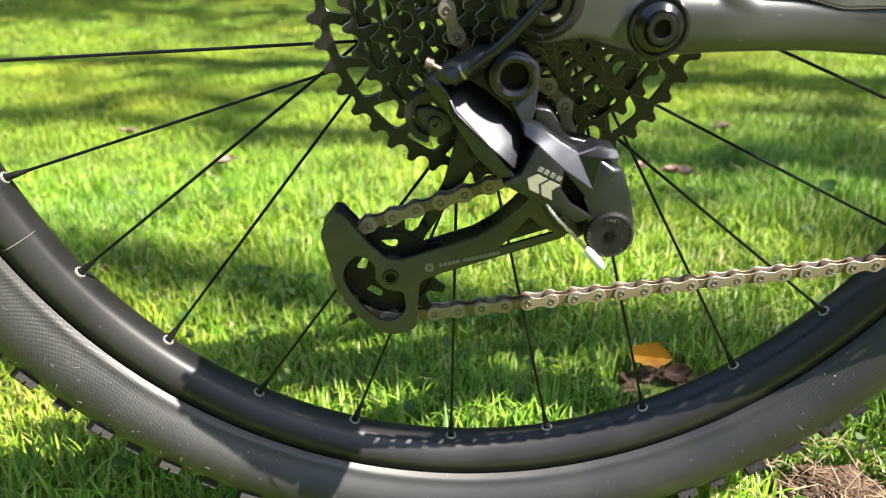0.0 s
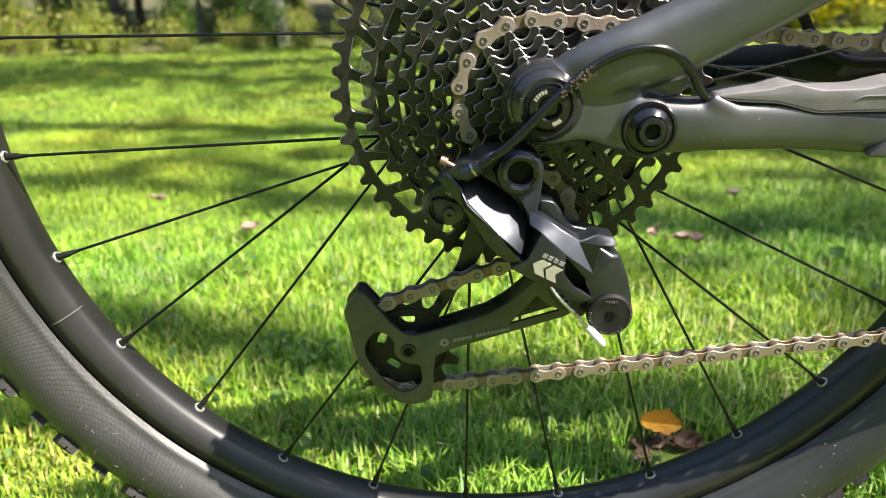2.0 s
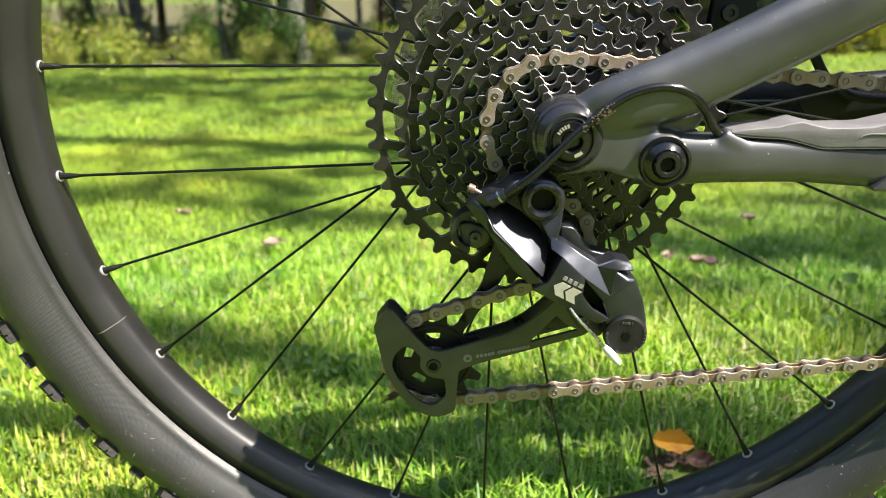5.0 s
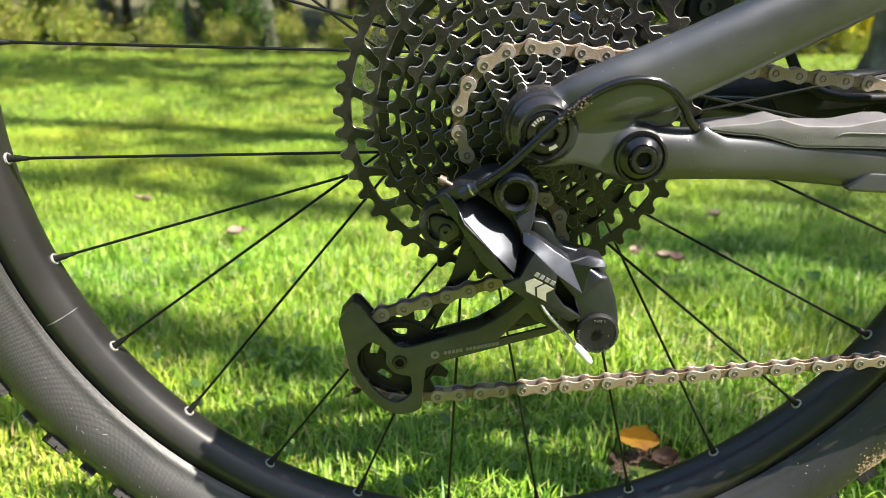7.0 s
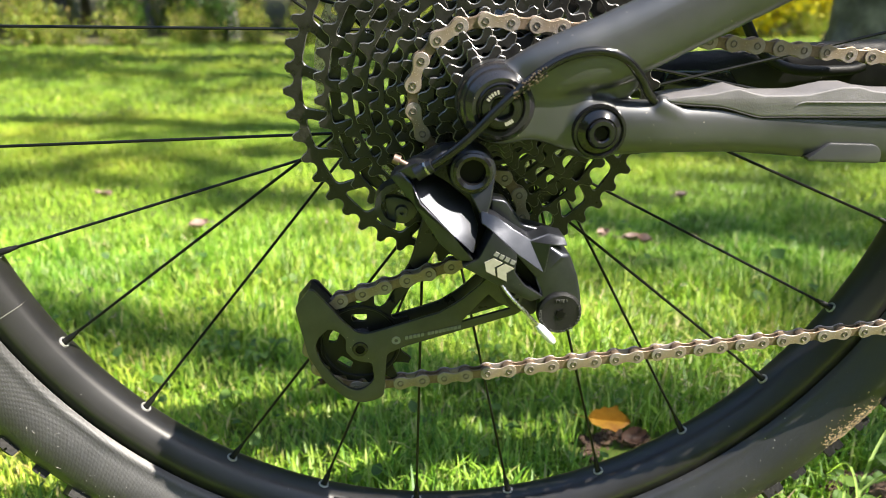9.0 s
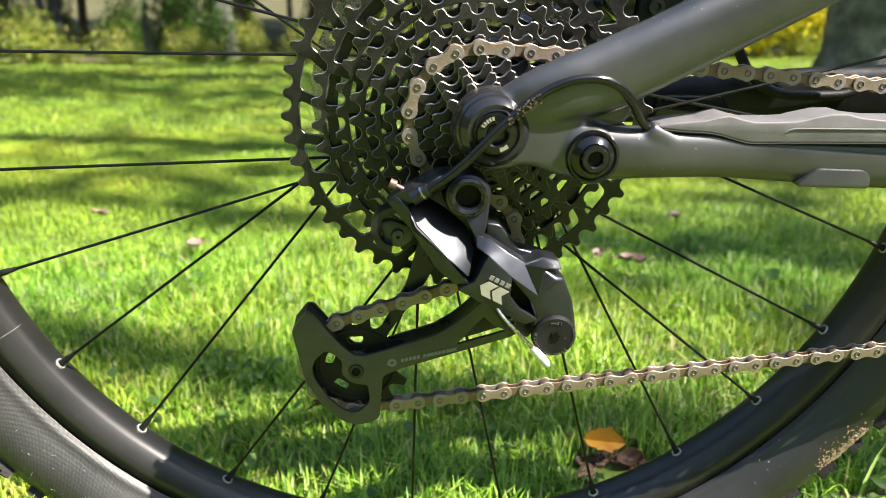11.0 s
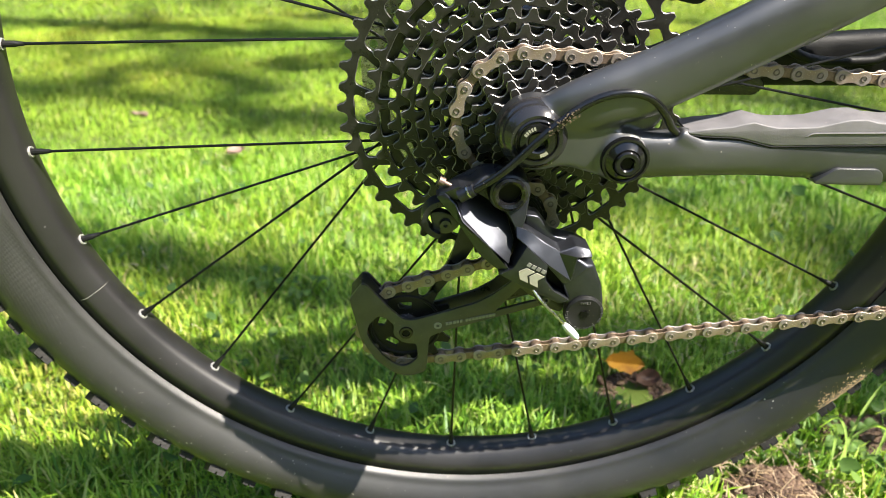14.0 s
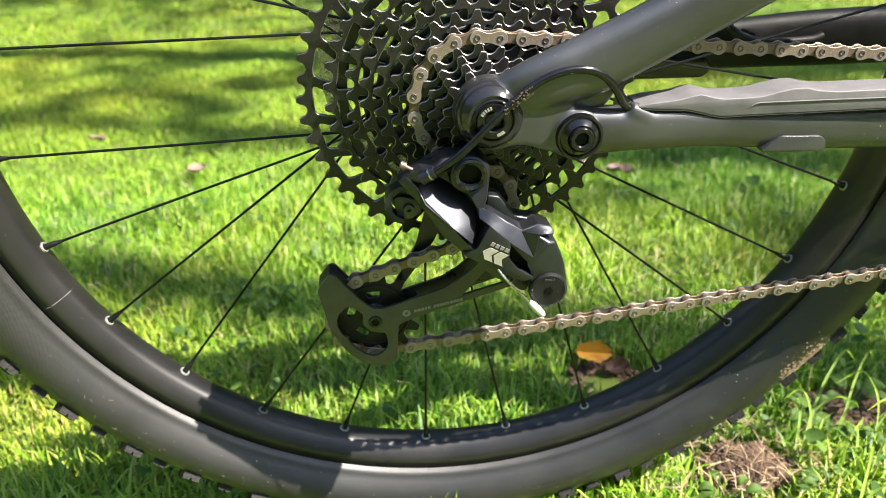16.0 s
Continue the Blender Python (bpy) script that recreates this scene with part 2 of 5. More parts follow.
M_YLEAF = mat("yellow_leaf", (0.42, 0.20, 0.020), (0.56, 0.32, 0.035), 60, 0.5, bump=0.4, bump_scale=120, big=((0.26, 0.10, 0.02), 50))
M_BROWN = mat("brown_leaf", (0.05, 0.024, 0.014), (0.10, 0.05, 0.03), 70, 0.6, bump=0.4, bump_scale=120)
M_PINK = mat("dry_pink_leaf", (0.22, 0.14, 0.11), (0.34, 0.24, 0.19), 60, 0.6, bump=0.3, bump_scale=120)
M_SOIL = mat("crumbly_soil", (0.045, 0.027, 0.018), (0.17, 0.105, 0.068), 45, 0.9, bump=0.7, bump_scale=260, specks=(0.42, 0.31, 0.2), speck_scale=160, speck_size=0.05, big=((0.21, 0.14, 0.09), 22))
M_BARK = mat("grey_bark", (0.028, 0.026, 0.022), (0.30, 0.28, 0.26), 11, 0.85, bump=0.9, bump_scale=22, big=((0.07, 0.07, 0.055), 4.5))
M_BARK2 = mat("brown_bark", (0.09, 0.06, 0.04), (0.22, 0.17, 0.12), 7, 0.85, bump=0.9, bump_scale=18)
M_LEAF = leafy("tree_leaf", [(0.0, (0.05, 0.12, 0.02)), (0.5, (0.09, 0.20, 0.03)), (1.0, (0.16, 0.28, 0.05))], 0.45, 0.4, 2.0)
M_SHRUB = leafy("shrub_leaf", [(0.0, (0.12, 0.20, 0.02)), (0.4, (0.28, 0.38, 0.045)), (0.75, (0.42, 0.46, 0.07)), (1.0, (0.62, 0.50, 0.18))], 0.5, 0.5, 1.5)
M_GOLD = leafy("gold_leaf", [(0.0, (0.62, 0.55, 0.02)), (0.5, (0.80, 0.66, 0.02)), (1.0, (0.55, 0.60, 0.04))], 0.45, 0.5, 2.0)


def ground_material():
    m = mat("lawn_soil", (0.075, 0.115, 0.013), (0.125, 0.175, 0.022), 1.4, 0.9, bump=0.8, bump_scale=60, big=((0.13, 0.15, 0.035), 0.5))
    return m


M_GROUND = ground_material()


# ---- builders ----
def shade_smooth(bm, angle=35):
    for fc in bm.faces:
        fc.smooth = True
    lim = radians(angle)
    for e in bm.edges:
        e.smooth = len(e.link_faces) == 2 and e.calc_face_angle(9) < lim


def part(name, bm, material, parent=None, label="", smooth=35, second=None):
    """Links a bmesh as one mesh object, under a thing or a part."""
    if smooth:
        bm.normal_update()
        shade_smooth(bm, smooth)
    me = bpy.data.meshes.new(name)
    bm.to_mesh(me)
    bm.free()
    me.materials.append(material)
    if second:
        me.materials.append(second)
    ob = new(name, me)
    if parent:
        ob.parent = parent
    if label:
        ob["label"] = label
    return ob


def piece(name, me, parent, m):
    """Another object on a mesh that exists, under a thing or a part."""
    ob = new(name, me)
    ob.parent = parent
    ob.matrix_local = m
    return ob


def empty(name, parent=None, label=""):
    ob = new(name)
    ob.empty_display_size = 0.05
    if parent:
        ob.parent = parent
    if label:
        ob["label"] = label
    return ob


def merge(bm, other):
    me = bpy.data.meshes.new("tmp")
    other.to_mesh(me)
    other.free()
    bm.from_mesh(me)
    bpy.data.meshes.remove(me)
    return bm


def plate(outline, y0, y1, bevel=0.0, segs=2, holes=(), edge=-1):
    """A flat piece with an outline in x, z, from y0 (towards the viewer) to y1, with rounded rims and holes through it."""
    bm = bmesh.new()
    edges = []
    for loop in (outline, *holes):
        vs = [bm.verts.new((x, y0, z)) for x, z in loop]
        edges += [bm.edges.new((vs[i], vs[(i + 1) % len(vs)])) for i in range(len(vs))]
    if holes:
        bmesh.ops.triangle_fill(bm, use_beauty=True, use_dissolve=False, edges=edges)
    else:
        bm.faces.new(list(bm.verts))
    r = bmesh.ops.extrude_face_region(bm, geom=list(bm.faces))
    moved = [v for v in r["geom"] if isinstance(v, bmesh.types.BMVert)]
    for v in moved:
        v.co.y = y1
    bmesh.ops.recalc_face_normals(bm, faces=list(bm.faces))
    if bevel:
        bm.normal_update()
        rim = [e for e in bm.edges if abs(e.verts[0].co.y - e.verts[1].co.y) < 1e-7 and e.calc_face_angle(0) > 0.5]
        bmesh.ops.bevel(bm, geom=rim, offset=bevel, segments=segs, affect="EDGES", profile=0.5, clamp_overlap=True, material=edge)
    return bm


def wedge(front, y1, bevel=0.0008, segs=2):
    """A block whose front rim points carry their own depth: (x, y, z); its back lies flat at y1."""
    bm = bmesh.new()
    a = [bm.verts.new(p) for p in front]
    b = [bm.verts.new((p[0], y1, p[2])) for p in front]
    n = len(a)
    bm.faces.new(a)
    bm.faces.new(b[::-1])
    for i in range(n):
        bm.faces.new((a[i], b[i], b[(i + 1) % n], a[(i + 1) % n]))
    bmesh.ops.recalc_face_normals(bm, faces=list(bm.faces))
    if bevel:
        rim = [e for e in bm.edges if not (e.verts[0] in b and e.verts[1] in b)]
        bmesh.ops.bevel(bm, geom=rim, offset=bevel, segments=segs, affect="EDGES", profile=0.5, clamp_overlap=True)
    bmesh.ops.triangulate(bm, faces=[f for f in bm.faces if len(f.verts) > 4])
    return bm


def lathe(profile, cx=0.0, cz=0.0, seg=48, closed=False, start=0.0, sweep=2 * math.pi):
    """A turned piece about an axis along y: profile of (radius, y)."""
    bm = bmesh.new()
    full = abs(sweep - 2 * math.pi) < 1e-6
    n = seg if full else seg + 1
    rings = []
    for i in range(n):
        a = start + sweep * i / seg
        rings.append([bm.verts.new((cx + r * math.cos(a), y, cz + r * math.sin(a))) for r, y in profile])
    k = len(profile)
    for i in range(n if full else n - 1):
        p, q = rings[i], rings[(i + 1) % n]
        for j in range(k if closed else k - 1):
            bm.faces.new((p[j], p[(j + 1) % k], q[(j + 1) % k], q[j]))
    bmesh.ops.remove_doubles(bm, verts=list(bm.verts), dist=1e-6)
    bmesh.ops.recalc_face_normals(bm, faces=list(bm.faces))
    return bm


def spline(pts, n=8):
    """Points along a smooth line through the given ones."""
    p = [Vector(v) for v in pts]
    p = [p[0] * 2 - p[1], *p, p[-1] * 2 - p[-2]]
    out = []
    for i in range(1, len(p) - 2):
        for j in range(n):
            t = j / n
            out.append(0.5 * (2 * p[i] + (p[i + 1] - p[i - 1]) * t + (2 * p[i - 1] - 5 * p[i] + 4 * p[i + 1] - p[i + 2]) * t * t + (3 * p[i] - p[i - 1] - 3 * p[i + 1] + p[i + 2]) * t ** 3))
    out.append(p[-2])
    return out


def tube(pts, radius, seg=14, flat=1.0, n=8, power=1.0, caps=True):
    """A swept tube. radius: a number or one for each point; flat: depth over height; power under 1 squares the section."""
    line = spline(pts, n) if n > 1 else [Vector(v) for v in pts]
    rad = radius if isinstance(radius, (list, tuple)) else [radius] * len(pts)
    bm = bmesh.new()
    rings = []
    for i, p in enumerate(line):
        d = (line[min(i + 1, len(line) - 1)] - line[max(i - 1, 0)]).normalized()
        side = Vector((0, 1, 0))
        if abs(d.y) > 0.95:
            side = Vector((1, 0, 0))
        side = (side - d * side.dot(d)).normalized()
        up = d.cross(side)
        u = i / max(1, len(line) - 1) * (len(rad) - 1)
        k = min(int(u), len(rad) - 2) if len(rad) > 1 else 0
        r = rad[k] + (rad[min(k + 1, len(rad) - 1)] - rad[k]) * (u - k)
        ring = []
        for j in range(seg):
            a = 2 * math.pi * j / seg
            c, s = math.cos(a), math.sin(a)
            c, s = math.copysign(abs(c) ** power, c), math.copysign(abs(s) ** power, s)
            ring.append(bm.verts.new(p + up * (r * s) + side * (r * flat * c)))
        rings.append(ring)
    for p, q in zip(rings, rings[1:]):
        for j in range(seg):
            bm.faces.new((p[j], p[(j + 1) % seg], q[(j + 1) % seg], q[j]))
    if caps:
        bm.faces.new(rings[0][::-1])
        bm.faces.new(rings[-1])
    bmesh.ops.recalc_face_normals(bm, faces=list(bm.faces))
    return bm


def arc(cx, cz, r, a0, a1, n):
    return [(cx + r * math.cos(radians(a0 + (a1 - a0) * i / n)), cz + r * math.sin(radians(a0 + (a1 - a0) * i / n))) for i in range(n + 1)]


def rounded(outline, r, n=3):
    """The outline with its corners rounded off."""
    out = []
    m = len(outline)
    for i in range(m):
        a, b, c = (Vector(outline[j % m]) for j in (i - 1, i, i + 1))
        u, v = a - b, c - b
        k = min(r, u.length * 0.45, v.length * 0.45)
        p, q = b + u.normalized() * k, b + v.normalized() * k
        for j in range(n + 1):
            t = j / n
            out.append(tuple((1 - t) ** 2 * p + 2 * t * (1 - t) * b + t * t * q))
    return out


def lettering(name, text, size, m, material, parent, depth=0.0002):
    """Raised words as a mesh, lying in x, z and facing the viewer before the pose m is applied."""
    cu = bpy.data.curves.new(name, "FONT")
    cu.body, cu.size, cu.extrude, cu.align_x = text, size, depth, "CENTER"
    tmp = bpy.data.objects.new(name, cu)
    scene.collection.objects.link(tmp)
    me = bpy.data.meshes.new_from_object(tmp.evaluated_get(bpy.context.evaluated_depsgraph_get()))
    bpy.data.objects.remove(tmp)
    me.transform(m @ Matrix.Rotation(radians(90), 4, "X"))
    me.materials.clear()
    me.materials.append(material)
    ob = new(name, me)
    ob.parent = parent
    return ob


def crumbs(spots, rng, rough=0.16):
    """Many small lumps as vertices and faces; spots: centre and three half-sizes of each."""
    ball = bmesh.new()
    bmesh.ops.create_icosphere(ball, subdivisions=1, radius=1.0)
    ball.verts.index_update()
    pts = [v.co.copy() for v in ball.verts]
    tris = [tuple(v.index for v in f.verts) for f in ball.faces]
    ball.free()
    vs, fs = [], []
    for c, size in spots:
        k = len(vs)
        for p in pts:
            q = 1.0 + rng.gauss(0, rough)
            vs.append((c[0] + p.x * size[0] * q, c[1] + p.y * size[1] * q, c[2] + p.z * size[2] * q))
        fs += [(k + a, k + b, k + d) for a, b, d in tris]
    return vs, fs


def raw(name, vs, fs, material, parent=None, label=""):
    me = bpy.data.meshes.new(name)
    me.from_pydata(vs, [], fs)
    me.materials.append(material)
    ob = new(name, me)
    if parent:
        ob.parent = parent
    if label:
        ob["label"] = label
    return ob


def ground_z(x, y):
    """The lawn: level under the wheel, then falling gently away."""
    d = max(0.0, y - 0.25)
    return -0.07 * d * d / (d + 0.25) - 0.004 + 0.006 * math.sin(3.1 * x + 1.7 * y) * min(1, abs(d))


# ---- ground ----
def lawn_sheet():
    us = np.linspace(-1, 1, 101)
    xs = np.sinh(us * 5.2) / np.sinh(5.2) * 120
    ys = np.sinh(us * 5.2) / np.sinh(5.2) * 120
    vs = [(x, y, ground_z(x, y) if y < 14 else ground_z(x, 14)) for y in ys for x in xs]
    n = len(xs)
    fs = [(j * n + i, j * n + i + 1, (j + 1) * n + i + 1, (j + 1) * n + i) for j in range(n - 1) for i in range(n - 1)]
    me = bpy.data.meshes.new("ground")
    me.from_pydata(vs, [], fs)
    me.polygons.foreach_set("use_smooth", [True] * len(fs))
    me.materials.append(M_GROUND)
    return tagged(new("ground", me), "mown green lawn sloping gently away to woods", "ground", kind="structure")


lawn_sheet()

# ---- the bicycle ----
AZ = 0.372                       # height of the axle
bicycle = tagged(empty("bicycle"), "charcoal full-suspension mountain bike rear end standing on the lawn", "bicycle")


def axis(y):
    """The hub's axis at a depth, in x and z."""
    return -0.058 * y, AZ - 0.012 * y


def ring_surface(profile, seg=220, uv=False):
    """A wheel part: profile of (radius, y) turned about the axle, outwards from left to right."""
    bm = bmesh.new()
    layer = bm.loops.layers.uv.new("cloth") if uv else None
    k = len(profile)
    run = [0.0]
    for p, q in zip(profile, profile[1:]):
        run.append(run[-1] + math.hypot(q[0] - p[0], q[1] - p[1]))
    rings = [[bm.verts.new((r * math.sin(2 * math.pi * i / seg), y, AZ - r * math.cos(2 * math.pi * i / seg))) for r, y in profile] for i in range(seg)]
    for i in range(seg):
        p, q = rings[i], rings[(i + 1) % seg]
        for j in range(k - 1):
            fc = bm.faces.new((p[j], p[j + 1], q[j + 1], q[j]))
            if uv:
                for lp, (ii, jj) in zip(fc.loops, ((i, j), (i, j + 1), (i + 1, j + 1), (i + 1, j))):
                    lp[layer].uv = (ii / seg * 2.15, run[jj])
    bmesh.ops.recalc_face_normals(bm, faces=list(bm.faces))
    return bm


wheel = empty("rear_wheel", bicycle, "black rear wheel with 28 black spokes")
# rim: spoke bed, sloping shoulder, upright wall and hook
rim_half = [(0.2998, 0.0), (0.3000, 0.0055), (0.3010, 0.0085), (0.3028, 0.0106), (0.3060, 0.0132), (0.3090, 0.0154), (0.3115, 0.0168), (0.3132, 0.0172), (0.3148, 0.0169), (0.3178, 0.0156), (0.3225, 0.0137), (0.3240, 0.0128), (0.3240, 0.0110)]
rim_profile = [(r, -y) for r, y in rim_half[::-1]] + rim_half[1:]
rim = part("rim", ring_surface(rim_profile), M_RIM, wheel, "matt black deep rim with dust specks", 60)

seam = radians(-64.5)
part("joint_line", tube([((r - 0.0002) * math.sin(seam), -y - 0.0002, AZ - (r - 0.0002) * math.cos(seam)) for r, y in rim_half[1:10]], 0.00022, 5, n=2), M_PRINT2, rim, "thin pale line across the rim")

# tyre: bead, wide sidewall and crown
tyre_half = [(0.3215, 0.0150), (0.3226, 0.0168), (0.3233, 0.0180), (0.3242, 0.0188), (0.3254, 0.0198), (0.3260, 0.0201), (0.3290, 0.0228), (0.3340, 0.0269), (0.3390, 0.0302), (0.3430, 0.0320), (0.3475, 0.0326), (0.3525, 0.0314), (0.3580, 0.0280), (0.3625, 0.0230), (0.3655, 0.0160), (0.3670, 0.0080), (0.3675, 0.0)]
tyre_profile = [(r, -y) for r, y in tyre_half] + [(r, y) for r, y in tyre_half[::-1][1:]]
tyre = part("tyre", ring_surface(tyre_profile, 240, True), M_TYRE, wheel, "black knobbly tyre with woven sidewall, grey with dust", 50)


def knob_mesh(w, d, h, lean):
    """A tread block: foot wider than the worn top, with a siped groove."""
    bm = bmesh.new()
    prof = [(-w / 2, 0), (-w / 2 * 0.92, h), (-w * 0.06, h), (-w * 0.04, h * 0.7), (w * 0.04, h * 0.7), (w * 0.06, h), (w / 2 * 0.92, h * 0.95), (w / 2, 0)]
    a = [bm.verts.new((x, -d / 2, z)) for x, z in prof]
    b = [bm.verts.new((x * 0.9 + lean, d / 2, z)) for x, z in prof]
    n = len(prof)
    bm.faces.new(a)
    bm.faces.new(b[::-1])
    for i in range(n):
        bm.faces.new((a[i], b[i], b[(i + 1) % n], a[(i + 1) % n]))
    bmesh.ops.recalc_face_normals(bm, faces=list(bm.faces))
    bmesh.ops.triangulate(bm, faces=[f for f in bm.faces if len(f.verts) > 4])
    me = bpy.data.meshes.new("tread_knob")
    bm.to_mesh(me)
    bm.free()
    me.materials.append(M_KNOB)
    return me


K_SIDE = [knob_mesh(0.0150, 0.012, 0.0062, 0.0012), knob_mesh(0.0115, 0.010, 0.0050, -0.001)]
K_MID = knob_mesh(0.0115, 0.009, 0.005, 0.0)
rng = random.Random(4)
for side in (-1, 1):
    for i in range(88):
        a = radians((i + rng.uniform(-0.12, 0.12)) * 360 / 88 + (1.2 if side > 0 else 0))
        big = i % 2
        r, y, roll = (0.3600, 0.0246, 46) if big else (0.3618, 0.0226, 38)
        m = Matrix.Translation((r * math.sin(a), y * side, AZ - r * math.cos(a))) @ Matrix.Rotation(-a, 4, "Y") @ Matrix.Rotation(math.pi, 4, "X") @ Matrix.Rotation(radians(-roll) * -side, 4, "X") @ Matrix.Rotation(radians(rng.uniform(-3, 3)), 4, "Z")
        piece("tread_knob", K_SIDE[0 if big else 1], tyre, m)
for row in (-0.009, 0.009):
    for i in range(66):
        a = radians(i * 360 / 66 + (2.7 if row > 0 else 0))
        m = Matrix.Translation((0.3665 * math.sin(a), row, AZ - 0.3665 * math.cos(a))) @ Matrix.Rotation(-a, 4, "Y") @ Matrix.Rotation(math.pi, 4, "X")
        piece("tread_knob", K_MID, tyre, m)

# moulded marks on the lower sidewall, worn past reading
bars = bmesh.new()
rng = random.Random(9)
for a0, a1, rr, hgt, step in ((-17, 3, 0.3440, 0.0050, 0.55), (5.5, 11, 0.3395, 0.0080, 1.1), (14, 21, 0.3395, 0.0085, 1.15)):
    a = a0
    while a < a1:
        w = rng.uniform(0.25, 0.45) * step
        for b in ((0, hgt), (0, hgt * 0.22), (hgt * 0.78, hgt))[rng.randint(0, 1):rng.randint(2, 3)]:
            q = []
            for da, dr in ((0, b[0]), (w, b[0]), (w, b[1]), (0, b[1])):
                r = rr + dr
                y = -np.interp(r, [p[0] for p in tyre_half], [p[1] for p in tyre_half]) - 0.0003
                t = radians(a + da)
                q.append(Vector((r * math.sin(t), y, AZ - r * math.cos(t))))
            vs = [bars.verts.new(v) for v in q] + [bars.verts.new(v + Vector((0, 0.0012, 0))) for v in q]
            bars.faces.new(vs[:4])
            for i in range(4):
                bars.faces.new((vs[i], vs[4 + i], vs[4 + (i + 1) % 4], vs[(i + 1) % 4]))
        a += step
bmesh.ops.recalc_face_normals(bars, faces=list(bars.faces))
part("moulded_mark", bars, M_TYRE, tyre, "raised rubber marks worn past reading", 0)

# a dried mud splash on the sidewall
rng = random.Random(3)
spots = []
for i in range(420):
    a = radians(rng.gauss(rng.choice((46.5, 48.0, 50.5)), 1.1))
    r = min(0.359, max(0.336, rng.gauss(0.3515, 0.0042)))
    y = -np.interp(r, [p[0] for p in tyre_half], [p[1] for p in tyre_half]) - 0.0001
    k = rng.uniform(0.0002, 0.0009) * rng.uniform(0.4, 1.0)
    spots.append(((r * math.sin(a), y, AZ - r * math.cos(a)), (k * rng.uniform(0.7, 1.6), k * 0.35, k * rng.uniform(0.7, 1.6))))
raw("dried_mud", *crumbs(spots, rng), mat("dried_mud", (0.30, 0.20, 0.12), (0.50, 0.37, 0.25), 300, 0.9), tyre, "crumbs of dried ochre mud")

# lint, chaff and grit caught on the sidewall
lint = bmesh.new()
rng = random.Random(15)
for i in range(150):
    a = radians(rng.uniform(-62, 50))
    r = rng.uniform(0.330, 0.3575)
    y = -np.interp(r, [p[0] for p in tyre_half], [p[1] for p in tyre_half]) - 0.0003
    c = Vector((r * math.sin(a), y, AZ - r * math.cos(a)))
    if rng.random() < 0.22:
        b, L = rng.uniform(0, 6.28), rng.uniform(0.0012, 0.0042)
        e = Vector((math.cos(b), -0.25, math.sin(b))) * L
        merge(lint, tube([tuple(c - e * 0.5), tuple(c + Vector((0, -0.0004, 0.0003))), tuple(c + e * 0.5)], 0.0001, 4, n=2))
    else:
        bmesh.ops.create_icosphere(lint, subdivisions=1, radius=rng.uniform(0.0001, 0.00032), matrix=Matrix.Translation(c))
tagged(part("lint", lint, mat("pale_lint", (0.26, 0.25, 0.22), (0.42, 0.40, 0.37), 300, 0.8), tyre, "pale lint and grit", 0), kind="stuff")

# hub shell and flanges
part("hub", lathe([(0.008, -0.062), (0.016, -0.060), (0.0165, -0.026), (0.030, -0.025), (0.031, -0.022), (0.029, -0.019), (0.016, -0.014), (0.015, 0.020), (0.029, 0.032), (0.031, 0.035), (0.024, 0.037), (0.012, 0.050), (0.008, 0.070)], 0.0, AZ, 40), M_MATT, wheel, "black hub shell")

# spokes: four in turn, leaning ahead or behind, to the near or the far flange
NIP_R, SPOKE_OFF = 0.2994, 0.024


def spoke_line(k):
    a = radians(-6.43 + (k - 5) * 360 / 28)
    o = (SPOKE_OFF, -SPOKE_OFF, -SPOKE_OFF, SPOKE_OFF)[k % 4]
    near = k % 2 == 1
    ax, az = NIP_R * math.sin(a), -NIP_R * math.cos(a)
    base = math.atan2(-az, -ax)
    th = base - math.asin(o / NIP_R)
    d = Vector((math.cos(th), math.sin(th)))
    nrm = Vector((-d.y, d.x))
    foot = -o * nrm + d * 0.010
    return Vector((ax, -0.0015 if near else 0.0015, AZ + az)), Vector((foot.x, -0.0215 if near else 0.034, AZ + foot.y))


def spokes():
    for k in range(28):
        p, q = spoke_line(k)
        d = (q - p)
        L = d.length
        line = [p + d * t for t in (0, 0.03, 0.06, 0.94, 0.97, 1)]
        sp = part("spoke", tube(line, [0.00105, 0.00105, 0.00092, 0.00092, 0.00105, 0.00105], 8, n=1), M_SPOKE, wheel)
        u = d.normalized()
        part("nipple", tube([p - u * 0.002, p + u * 0.004, p + u * 0.0075, p + u * 0.0085, p + u * 0.012], [0.0021, 0.0020, 0.0019, 0.0015, 0.0013], 10, n=1), M_MATT, sp)
        out = Vector((p.x, 0, p.z - AZ)).normalized()
        m = Matrix.Translation(p + out * 0.0002) @ (-out).to_track_quat("Z", "Y").to_matrix().to_4x4()
        bm = bmesh.new()
        ring = lathe([(0.0023, -0.0006), (0.0028, 0.0008), (0.0035, 0.0008), (0.0039, -0.0012)], seg=20)
        bmesh.ops.transform(ring, matrix=m @ Matrix.Rotation(radians(90), 4, "X"), verts=ring.verts)
        merge(bm, ring)
        part("eyelet", bm, M_EYELET, sp, "bright silver eyelet round the nipple")


spokes()

# ---- cassette ----
PITCH = 0.01293
TEETH = [50, 42, 36, 32, 28, 24, 21, 18, 16, 14, 12, 10]
COG_Y = [-0.0300, -0.0340, -0.0376, -0.0412, -0.0448, -0.0484, -0.0520, -0.0556, -0.0590, -0.0624, -0.0658, -0.0690]


def pitch_radius(n):
    return PITCH / 2 / math.sin(math.pi / n) * 0.985


cassette = empty("cassette", bicycle, "dusty black twelve-speed cassette")


